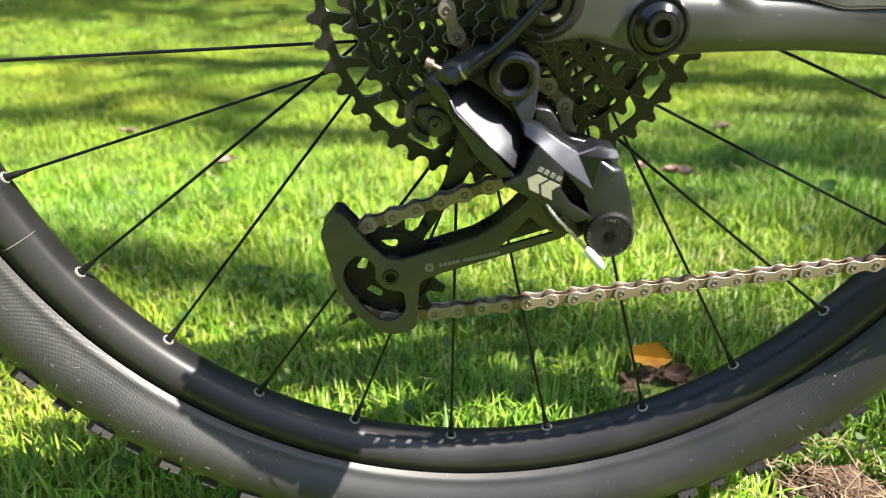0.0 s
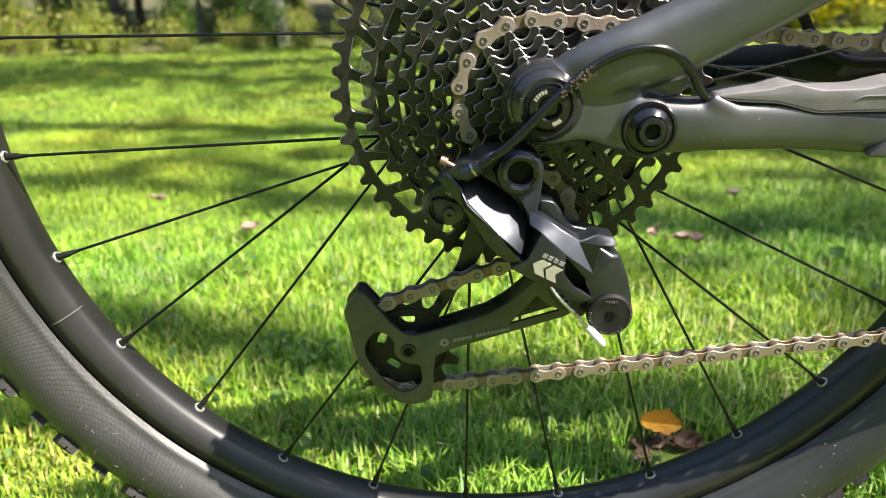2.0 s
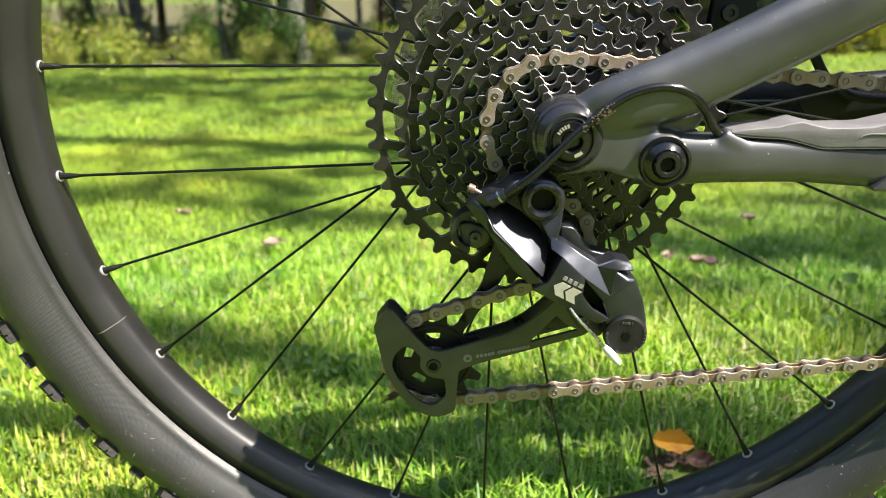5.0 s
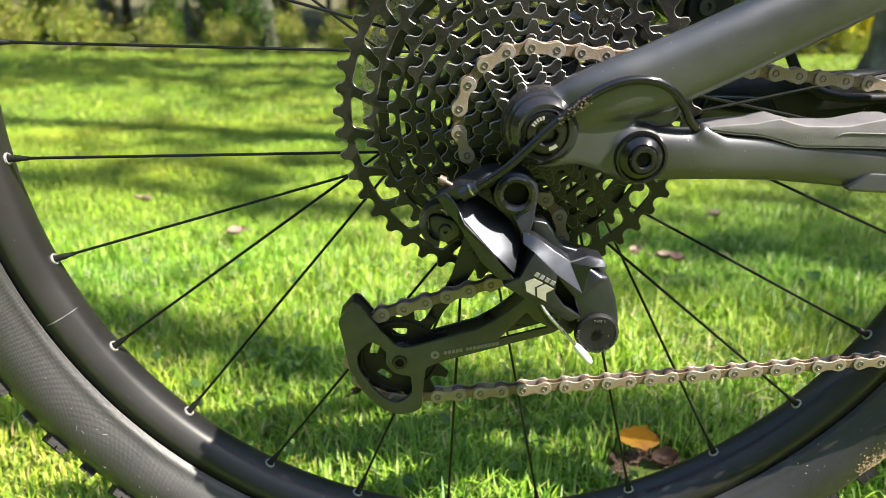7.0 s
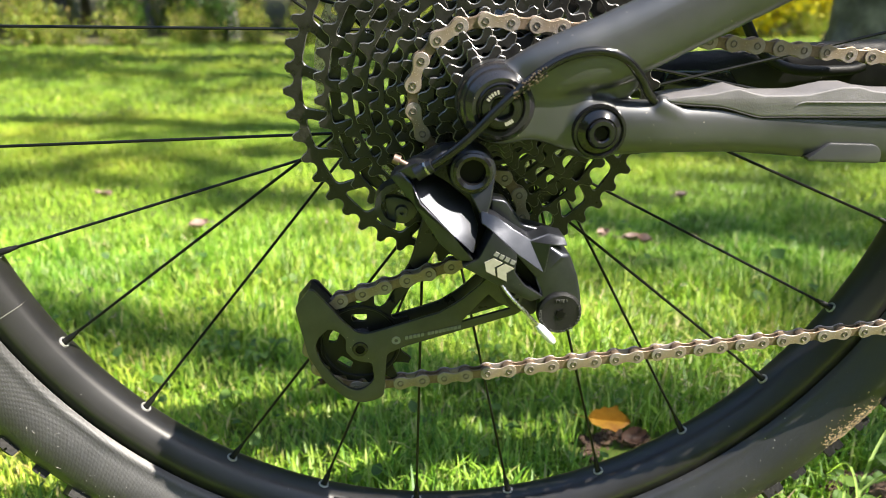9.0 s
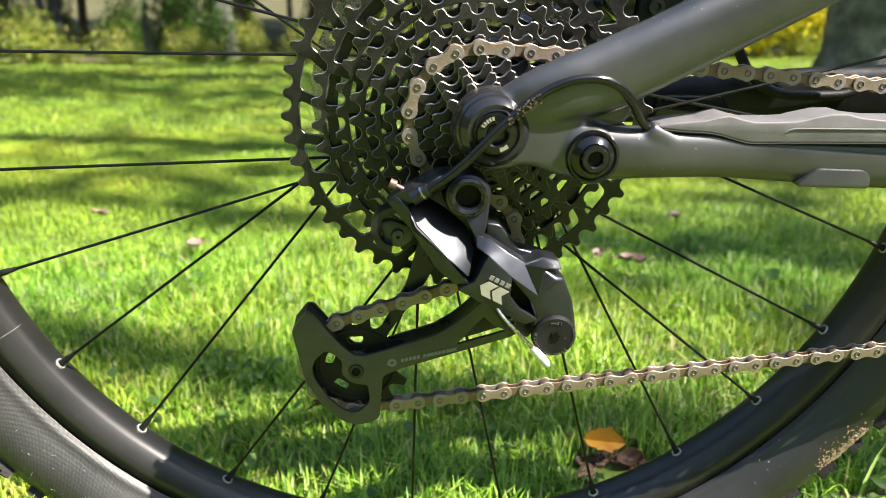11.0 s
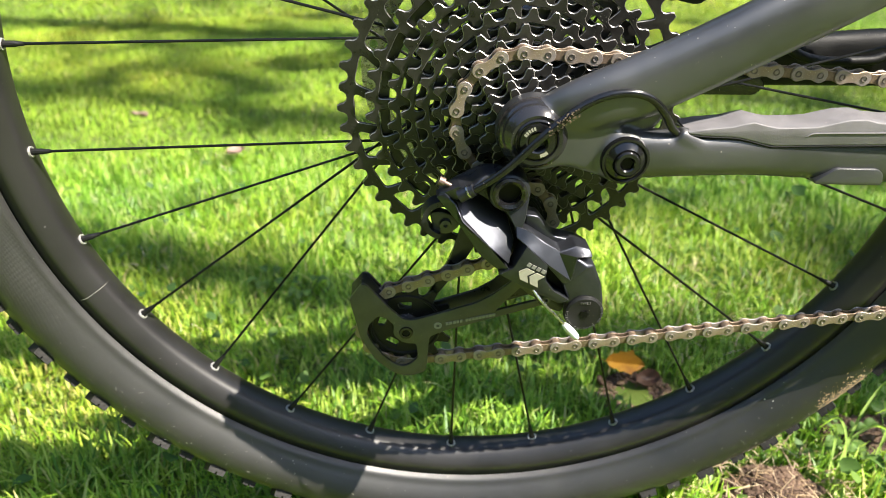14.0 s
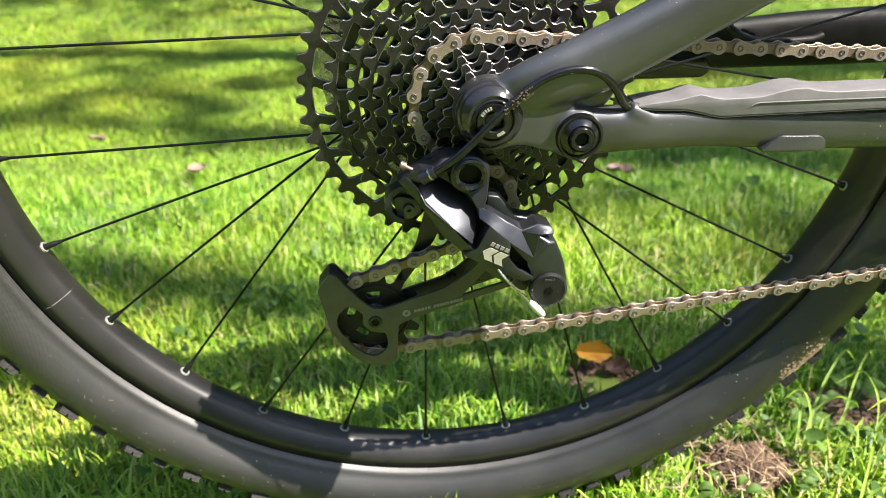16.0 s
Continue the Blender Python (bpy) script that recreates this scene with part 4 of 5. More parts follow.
# parallelogram: outer link with the graphic, upper arm, inner link
part("outer_link", wedge([(0.0030, -0.1000, 0.3145), (0.0150, -0.1015, 0.3025), (0.0140, -0.1020, 0.2930), (0.0190, -0.1025, 0.2860), (0.0285, -0.1035, 0.2795), (0.0225, -0.1020, 0.2765), (0.0040, -0.0995, 0.2860), (-0.0120, -0.0975, 0.2950), (-0.0040, -0.0990, 0.3000)], -0.0860, 0.0009), M_DER, der, "", 30)
part("upper_arm", wedge([(-0.0025, -0.0915, 0.3225), (0.0050, -0.0945, 0.3205), (0.0130, -0.0960, 0.3145), (0.0220, -0.0968, 0.3085), (0.0310, -0.0960, 0.3112), (0.0390, -0.0970, 0.3095), (0.0405, -0.1005, 0.3055), (0.0312, -0.1030, 0.3070), (0.0285, -0.1042, 0.2930), (0.0240, -0.1035, 0.2905), (0.0145, -0.1012, 0.3020), (0.0040, -0.0988, 0.3125), (-0.0025, -0.0960, 0.3170)], -0.0850, 0.0009), M_DER, der, "", 30)
# near-black block between the links, painted as the shade of the gap
part("link_hollow_shade", plate([(0.012, 0.303), (0.026, 0.292), (0.026, 0.280), (0.013, 0.286)], -0.0930, -0.0850), M_DARK, der)
part("inner_link", plate(rounded([(0.0035, 0.3270), (0.0110, 0.3255), (0.0200, 0.3125), (0.0340, 0.3085), (0.0405, 0.3045), (0.0395, 0.3010), (0.0300, 0.3025), (0.0180, 0.3030), (0.0090, 0.3130), (0.0035, 0.3190)], 0.002, 3), -0.0860, -0.0740, 0.0022, 3), M_DER, der, "", 45)
pk = (0.0375, 0.270)
part("lower_knuckle", wedge([(0.0300, -0.1025, 0.3075), (0.0370, -0.1030, 0.3030), (0.0412, -0.1025, 0.3020), (0.0462, -0.1015, 0.2890), (0.0485, -0.1015, 0.2780), (0.0492, -0.1015, 0.2690), (0.0465, -0.1015, 0.2605), (0.0385, -0.1015, 0.2570), (0.0305, -0.1015, 0.2605), (0.0270, -0.1015, 0.2690), (0.0270, -0.1015, 0.2820), (0.0240, -0.1015, 0.2890)], -0.0720, 0.0022, 3), M_DER, der, "", 35)
part("clutch_cap", lathe([(0.0, -0.1036), (0.0100, -0.1036), (0.0112, -0.1028), (0.0116, -0.1010), (0.0116, -0.0990)], *pk, 56), M_MATT, der, "matt black clutch cap with small pale words", 30)
star = []
for k in range(12):
    a = radians(30 * k + 8)
    r = 0.0030 if k % 2 == 0 else 0.0019
    star.append((pk[0] + r * math.cos(a), pk[1] + r * math.sin(a)))
# flat near-black star on the cap; the socket's depth is only painted shade
part("star_socket", plate(star, -0.1042, -0.1030), M_DARK, der)
lettering("word_mark", "TYPE 3", 0.0021, Matrix.Translation((pk[0] + 0.0003, -0.1038, pk[1] + 0.0066)), M_FAINT, der)


def round_words(text, r, a0, step, size):
    for k, ch in enumerate(text):
        if ch != " ":
            a = radians(a0 + step * k)
            lettering("letter", ch, size, Matrix.Translation((pk[0] + r * math.cos(a), -0.1038, pk[1] + r * math.sin(a))) @ Matrix.Rotation(math.pi / 2 - a, 4, "Y"), M_FAINT, der)


round_words("ROLLER BEARING CLUTCH", 0.0096, 20, -10.5, 0.0021)
# graphic: a plain pale emblem and two bars
logo = Matrix.Translation((0.0058, -0.1012, 0.2945)) @ Matrix.Rotation(radians(27), 4, "Y") @ Matrix.Rotation(radians(-7), 4, "Z")


def flat_mark(name, pts, m, material, parent, y=0.0):
    bm = plate(pts, y - 0.0003, y + 0.0008)
    bmesh.ops.transform(bm, matrix=m, verts=bm.verts)
    return part(name, bm, material, parent, "", 0)


flat_mark("emblem", [(-0.0080, 0.0003), (-0.0052, 0.0042), (0.0000, 0.0042), (-0.0026, 0.0003), (0.0000, -0.0036), (-0.0052, -0.0036)], logo, M_PRINT, der)
flat_mark("emblem", [(0.0012, 0.0042), (0.0064, 0.0042), (0.0040, 0.0003), (0.0064, -0.0036), (0.0012, -0.0036), (-0.0012, 0.0003)], logo, M_PRINT, der)
for x0, x1 in ((-0.0060, -0.0036), (-0.0030, -0.0007), (0.0000, 0.0023), (0.0029, 0.0056)):
    flat_mark("print_bar", [(x0, 0.0056), (x0 + 0.0002, 0.0078), (x1, 0.0078), (x1 - 0.0002, 0.0056)], logo, M_PRINT2, der)

# cage, pulleys
cage_line = rounded([(-0.0998, 0.2645), (-0.0915, 0.2750), (-0.0885, 0.2740), (-0.0745, 0.2555), (-0.0670, 0.2475), (-0.0610, 0.2465), (-0.0510, 0.2490), (-0.0200, 0.2580), (-0.0090, 0.2645), (0.0000, 0.2720), (0.0080, 0.2800), (0.0260, 0.2800), (0.0330, 0.2640), (0.0240, 0.2555), (-0.0140, 0.2450), (-0.0400, 0.2378), (-0.0505, 0.2335), (-0.0530, 0.2060), (-0.0590, 0.2030), (-0.0670, 0.2020), (-0.0750, 0.2055), (-0.0860, 0.2165), (-0.0945, 0.2340)], 0.0025, 3)
CAGE_DROP = -0.0042
cage_line = [(x - 0.0006, z + CAGE_DROP) for x, z in cage_line]
cage_hole = rounded([(-0.0825, 0.2510), (-0.0770, 0.2485), (-0.0728, 0.2435), (-0.0735, 0.2360), (-0.0690, 0.2305), (-0.0640, 0.2288), (-0.0590, 0.2282), (-0.0582, 0.2170), (-0.0630, 0.2118), (-0.0680, 0.2100), (-0.0735, 0.2122), (-0.0805, 0.2190), (-0.0880, 0.2310), (-0.0905, 0.2385), (-0.0885, 0.2450)], 0.002, 3)
slot = rounded([(-0.0085, 0.2515), (-0.0010, 0.2600), (0.0070, 0.2685), (0.0125, 0.2630), (0.0200, 0.2590)], 0.001, 2)
cage_hole = [(x - 0.0006, z + CAGE_DROP) for x, z in cage_hole]
slot = [(x - 0.0006, z + CAGE_DROP) for x, z in slot]
part("cage_plate", plate(cage_line, -0.0645, -0.0623, 0.0006, 2, holes=[cage_hole[::-1], slot[::-1]]), M_CAGE, der, "olive-grey outer cage plate", 30)
inner_line = [(x * 0.985 - 0.0005, 0.2335 + (z - 0.2335) * 0.985) for x, z in cage_line]
part("cage_plate", plate(inner_line, -0.0495, -0.0475, 0.0005, 1, holes=[cage_hole[::-1]]), M_DER2, der, "black inner cage plate", 30)
part("cage_strut", plate(rounded([(0.000, 0.2780), (0.006, 0.2840), (-0.020, 0.3180), (-0.026, 0.3140), (-0.036, 0.2800), (-0.053, 0.2500), (-0.049, 0.2460), (-0.030, 0.2720), (-0.016, 0.2960)], 0.003, 3), -0.0500, -0.0470, 0.0006, 1), M_DER2, der, "", 30)
part("cage_guard", plate(rounded([(-0.0996, 0.2613), (-0.0918, 0.2706), (-0.0766, 0.2533), (-0.0781, 0.2518), (-0.0911, 0.2663), (-0.0971, 0.2593)], 0.001, 2), -0.0640, -0.0480, 0.0006, 1), M_MATT, der, "", 30)
for p in ((0.0325, 0.2700),):
    part("cage_axle", lathe([(0.0, -0.0800), (0.0100, -0.0800), (0.0105, -0.0480), (0.0, -0.0480)], *p, 28), M_MATT, der)


def pulley(name, c, teeth, rp, y):
    cx, cz = c
    shape = [(-0.5, -0.0052), (-0.34, -0.0046), (-0.22, -0.0015), (-0.12, 0.0022), (0.12, 0.0022), (0.22, -0.0015), (0.34, -0.0046)]
    o = [(cx + (rp + dr) * math.cos((k + f) * 2 * math.pi / teeth), cz + (rp + dr) * math.sin((k + f) * 2 * math.pi / teeth)) for k in range(teeth) for f, dr in shape]
    holes = []
    for k in range(5):
        a = 18 + k * 72
        q = [(0.0185, a - 15), (0.0185, a + 15), (0.0135, a + 17), (0.0135, a - 17)]
        s = rp / 0.029
        holes.append(rounded([(cx + r * s * math.cos(radians(b)), cz + r * s * math.sin(radians(b))) for r, b in q], 0.0016, 3)[::-1])
    bm = plate(o, y - 0.0012, y + 0.0012, holes=holes)
    merge(bm, lathe([(rp - 0.0078, y - 0.0012), (rp - 0.0072, y - 0.0022), (rp - 0.0062, y - 0.0022), (rp - 0.0056, y - 0.0012)], cx, cz, 56))
    merge(bm, lathe([(0.0, y - 0.0045), (0.0060, y - 0.0045), (0.0072, y - 0.0030), (0.0090, y - 0.0012)], cx, cz, 36))
    return part(name, bm, M_MATT, der, "black toothed jockey wheel", 30)


pulley("jockey_wheel", TENSION, 14, 0.0290, -0.0550)
pulley("jockey_wheel", GUIDE, 12, 0.0250, -0.0560)
part("jockey_bolt", lathe([(0.0022, -0.0635), (0.0026, -0.0655), (0.0042, -0.0655), (0.0045, -0.0645), (0.0045, -0.0623)], -0.0660, 0.2332, 32), M_BLACK, der, "", 30)
part("bolt_socket", plate(arc(-0.0660, 0.2332, 0.0026, 0, 360, 6)[:-1], -0.0649, -0.0633), M_DARK, der)
for k, (x0, w) in enumerate([(-0.0405, 0.0018), (-0.0382, 0.0018), (-0.0359, 0.0018), (-0.0336, 0.0016), (-0.0315, 0.0017), (-0.0278, 0.0017), (-0.0257, 0.0016), (-0.0237, 0.0017), (-0.0216, 0.0018), (-0.0194, 0.0018), (-0.0172, 0.0019), (-0.0149, 0.0017), (-0.0129, 0.0019), (-0.0107, 0.0018)]):
    zz = 0.2376 + (x0 + 0.042) * 0.185
    flat_mark("print_bar", [(x0, zz), (x0, zz + 0.0020), (x0 + w, zz + 0.0020 + w * 0.2), (x0 + w, zz + w * 0.2)], Matrix.Identity(4), M_PRINT2, der, -0.0647)
part("round_mark", lathe([(0.0010, -0.0647), (0.0024, -0.0649), (0.0026, -0.0645)], -0.0456, 0.2376, 20), M_PRINT2, der)
# cut end of the inner cable with its crimped cap
ce = part("cable_end", tube([(0.0060, -0.0965, 0.2880), (0.0110, -0.1030, 0.2815), (0.0190, -0.1060, 0.2730), (0.0262, -0.1065, 0.2648)], 0.0009, 8), M_STEEL, der, "bare steel cable end")
part("crimp_cap", tube([(0.0255, -0.1065, 0.2656), (0.0272, -0.1066, 0.2635), (0.0300, -0.1066, 0.2602), (0.0330, -0.1066, 0.2565), (0.0342, -0.1066, 0.2550)], [0.0014, 0.0021, 0.0023, 0.0021, 0.0012], 14, n=3), M_WHITE, ce, "white crimped cap")
part("limit_screw", lathe([(0.0, -0.0950), (0.0008, -0.0950), (0.0010, -0.0965), (0.0026, -0.0962), (0.0030, -0.0945), (0.0030, -0.0850)], 0.0165, 0.2755, 20), M_CAGE, der)
part("limit_block", plate(rounded([(0.006, 0.283), (0.020, 0.282), (0.030, 0.272), (0.026, 0.264), (0.013, 0.270)], 0.002, 2), -0.0930, -0.0760, 0.001, 2), M_DER2, der, "", 30)

# ---- woods, trees and shade ----
def leaf_cloud(rng, n, size, place):
    """Many small pointed leaves, each two triangles folded along the rib."""
    vs, fs = [], []
    for i in range(n):
        c = place(rng)
        d = Vector((rng.gauss(0, 1), rng.gauss(0, 1), rng.gauss(-0.2, 0.7))).normalized()
        s = d.cross(Vector((rng.gauss(0, 1), rng.gauss(0, 1), rng.gauss(0, 1)))).normalized()
        L = size * rng.uniform(0.6, 1.3)
        k = len(vs)
        vs += [tuple(c), tuple(c + d * L * 0.45 + s * L * 0.28), tuple(c + d * L), tuple(c + d * L * 0.45 - s * L * 0.28)]
        fs += [(k, k + 1, k + 2), (k, k + 2, k + 3)]
    return vs, fs


def tree(name, seed, height, r, bark, leaf, crown_at, crown_r, n, label, size=0.09, reach=(0, 0), forks=(0.35, 0.8), flare=1.0):
    rng = random.Random(seed)
    t = tagged(empty(name), label, "tree")
    bm = bmesh.new()
    line = [(0, 0, -0.15), (0.01, 0, 0.12), (0.02 * r, 0.01, 0.5), (0.1, 0.05, height * 0.35), (0.05, -0.1, height * 0.7), (0.15, 0, height)]
    merge(bm, tube(line, [r * (1 + 0.3 * flare), r * (1 + 0.12 * flare), r, r * 0.85, r * 0.5, r * 0.08], 18, n=6))
    for k in range(6):
        a = k * 1.05 + rng.uniform(-0.2, 0.2)
        merge(bm, tube([(math.cos(a) * r * 0.6, math.sin(a) * r * 0.6, 0.28), (math.cos(a) * r * (0.9 + 0.25 * flare), math.sin(a) * r * (0.9 + 0.25 * flare), 0.06), (math.cos(a) * r * (1 + 0.6 * flare), math.sin(a) * r * (1 + 0.6 * flare), -0.08)], [r * 0.4, r * 0.3, r * 0.12], 8, n=4))
    limbs = []
    for k in range(9):
        z0 = height * rng.uniform(*forks)
        a = rng.uniform(0, 6.28)
        L = crown_r * rng.uniform(0.7, 1.0)
        e = Vector((math.cos(a) * L + reach[0], math.sin(a) * L + reach[1], z0 + L * rng.uniform(0.2, 0.6)))
        limbs.append(e)
        merge(bm, tube([(0.05, 0, z0), tuple(e * 0.5 + Vector((0, 0, z0 * 0.5 + 0.1))), tuple(e)], [r * 0.3, r * 0.18, r * 0.04], 7, n=4))
    for v in bm.verts:
        v.co += Vector((1, 1, 0)) * 0.16 * r * noise.noise(Vector((v.co.x * 5, v.co.y * 5, v.co.z * 1.3)))
    part("trunk", bm, bark, t, "", 60)
    tips = limbs + ([Vector((0.1, 0, height))] if reach == (0, 0) else [])

    def place(g):
        c = g.choice(tips) * g.uniform(0.9, 1.05)
        c.z = max(crown_at, c.z)
        k = Vector((int(g.gauss(0, 2)), int(g.gauss(0, 2)), int(g.gauss(0, 1.5)))) * crown_r * 0.13
        return c + k + Vector((g.gauss(0, 1), g.gauss(0, 1), g.gauss(0, 0.8))) * crown_r * 0.075
    vs, fs = leaf_cloud(rng, n, size, place)
    raw("crown", vs, fs, leaf, t)
    return t


def stand(x, y, dz=0.0):
    return Matrix.Translation((x, y, ground_z(x, min(y, 14)) + dz))


# the old tree at the lawn's side
old_tree = tree("lawn_tree", 5, 9.5, 0.27, M_BARK, M_LEAF, 5.2, 2.3, 8000, "old tree with grey flaking bark on the lawn", 0.13, flare=0.2)
old_tree.matrix_basis = stand(2.95, 4.05)
# unseen trees added beside the lawn to throw bands of shade across it
for seed, x, y, h, spread, leaves in ((8, 6.6, -1.0, 14.0, 0.75, 300), (10, 5.9, 1.3, 14.0, 0.9, 380), (12, 7.88, -2.42, 14.0, 0.5, 260), (14, 7.04, -2.79, 16.0, 0.7, 200)):
    shade_tree = tree("lawn_tree", seed, h, 0.15 if h < 15 else 0.105, M_BARK, M_LEAF, h * 0.6, spread, leaves, "unseen leafy tree added beside the lawn to cast bands of shade", 0.2, (0, 0), (0.6, 0.7) if h < 15 else (0.78, 0.88))
    shade_tree.matrix_basis = stand(x, y)

# wood edge
kinds = [tree("woodland_tree", 20 + k, 8 + k, 0.055 + 0.03 * k, M_BARK2 if k % 2 else M_BARK, M_LEAF, 3.0, 2.0, 2600, lab, 0.2)
         for k, lab in enumerate(("slender pale-barked tree at the wood's edge", "brown-barked tree at the wood's edge", "sturdy grey-barked tree at the wood's edge"))]
rng = random.Random(11)
spots = []
for k in range(104):
    x = -19 + 38 * (k + rng.uniform(-0.4, 0.4)) / 104
    y = rng.uniform(8.9, 19.0)
    spots.append((x, y))
for k, (x, y) in enumerate(spots):
    m = stand(x, y) @ Matrix.Rotation(rng.uniform(0, 6.28), 4, "Z")
    if k < 3:
        kinds[k].matrix_basis = m
        tagged(kinds[k], group="trees at the wood's edge")
    else:
        copy_thing(kinds[k % 3], m)
# unseen trees added behind the viewer, closing the place and cutting low sky light
for k in range(26):
    a = radians(-178 + 132 * (k + rng.uniform(-0.3, 0.3)) / 26)
    r = rng.uniform(13, 19)
    copy_thing(kinds[k % 3], Matrix.Translation((r * math.cos(a), r * math.sin(a), 0)) @ Matrix.Rotation(rng.uniform(0, 6.28), 4, "Z"))


def shrub(seed, w, h, n, leaf, label, size=0.06, name="shrub"):
    rng = random.Random(seed)
    s = tagged(empty(name), label, "shrub", "undergrowth at the wood's edge")
    bm = bmesh.new()
    ends = []
    for k in range(16):
        a, L = rng.uniform(0, 6.28), rng.uniform(0.2, 1.0)
        e = Vector((math.cos(a) * w * L, math.sin(a) * w * L, h * rng.uniform(0.45, 1.0)))
        ends.append(e)
        merge(bm, tube([(e.x * 0.15, e.y * 0.15, -0.05), (e.x * 0.5, e.y * 0.5, e.z * 0.6), tuple(e)], [0.012, 0.008, 0.003], 5, n=3))
    part("branchwork", bm, M_BARK2, s)

    def place(g):
        c = g.choice(ends) * g.uniform(0.25, 1.05)
        return c + Vector((g.gauss(0, 1), g.gauss(0, 1), g.gauss(0, 0.8))) * 0.10
    vs, fs = leaf_cloud(rng, n, size, place)
    raw("foliage", [(x, y, max(z, 0.0)) for x, y, z in vs], fs, leaf, s)
    return s


bushes = [shrub(31, 0.5, 0.55, 1100, M_SHRUB, "low green bush of the wood's edge"), shrub(32, 0.6, 0.8, 1100, M_LEAF, "dark green bush of the wood's edge", 0.07), shrub(33, 0.5, 0.38, 1000, M_SHRUB, "sprawling pale green weeds at the wood's edge", 0.05)]
rng = random.Random(12)
first = True
for row, (y0, cnt) in enumerate(((8.1, 34), (8.9, 32), (10.0, 30), (11.6, 28), (13.6, 28), (16.0, 26))):
    for k in range(cnt):
        x = -(11 + row) + 2 * (11 + row) * (k + rng.uniform(-0.35, 0.35)) / cnt
        if row == 0 and rng.random() < 0.15:
            continue
        m = stand(x, y0 + rng.uniform(-0.35, 0.35)) @ Matrix.Rotation(rng.uniform(0, 6.28), 4, "Z") @ Matrix.Diagonal((1, 1, 1 + row * rng.uniform(0.1, 0.55), 1)) @ Matrix.Scale(rng.uniform(0.65, 1.05), 4)
        b = bushes[rng.choice((0, 0, 2, 1))] if row else bushes[rng.choice((0, 2, 2))]
        if "placed" not in b:
            b["placed"] = 1
            b.matrix_basis = m
        else:
            copy_thing(b, m)
gold = shrub(41, 0.8, 1.0, 2600, M_GOLD, "bush of bright yellow autumn leaves", 0.07, "yellow_bush")
gold.matrix_basis = stand(4.2, 8.2)
for x, y in ((5.2, 8.4), (6.2, 8.6)):
    copy_thing(gold, stand(x, y))

# leaf litter under the trees
litter = [(x, y, ground_z(x, min(y, 14)) + 0.012) for y in (8.3, 9.4, 12, 14, 20, 40) for x in np.linspace(-40, 40, 41)]
wave = [(x, y + (0.3 * math.sin(1.3 * x) if y < 10 else 0), z) for x, y, z in litter]
tagged(raw("forest_floor", wave, [(j * 41 + i, j * 41 + i + 1, (j + 1) * 41 + i + 1, (j + 1) * 41 + i) for j in range(5) for i in range(40)], mat("leaf_litter", (0.05, 0.055, 0.02), (0.15, 0.13, 0.06), 3.0, 0.9, bump=0.8, bump_scale=30)), "brown and green leaf litter under the trees", "ground", kind="structure")

# a far wall of woods closes the view
bm = bmesh.new()
n = 64
ring = [[bm.verts.new((60 * math.cos(2 * math.pi * i / n), 60 * math.sin(2 * math.pi * i / n), z)) for z in (-3, 26)] for i in range(n)]
for i in range(n):
    bm.faces.new((ring[i][0], ring[(i + 1) % n][0], ring[(i + 1) % n][1], ring[i][1]))
tagged(part("backdrop", bm, mat("far_woods", (0.02, 0.035, 0.008), (0.08, 0.095, 0.03), 0.9, 0.9, big=((0.085, 0.085, 0.032), 0.8))), "distant dark green woods", "woods", kind="structure")


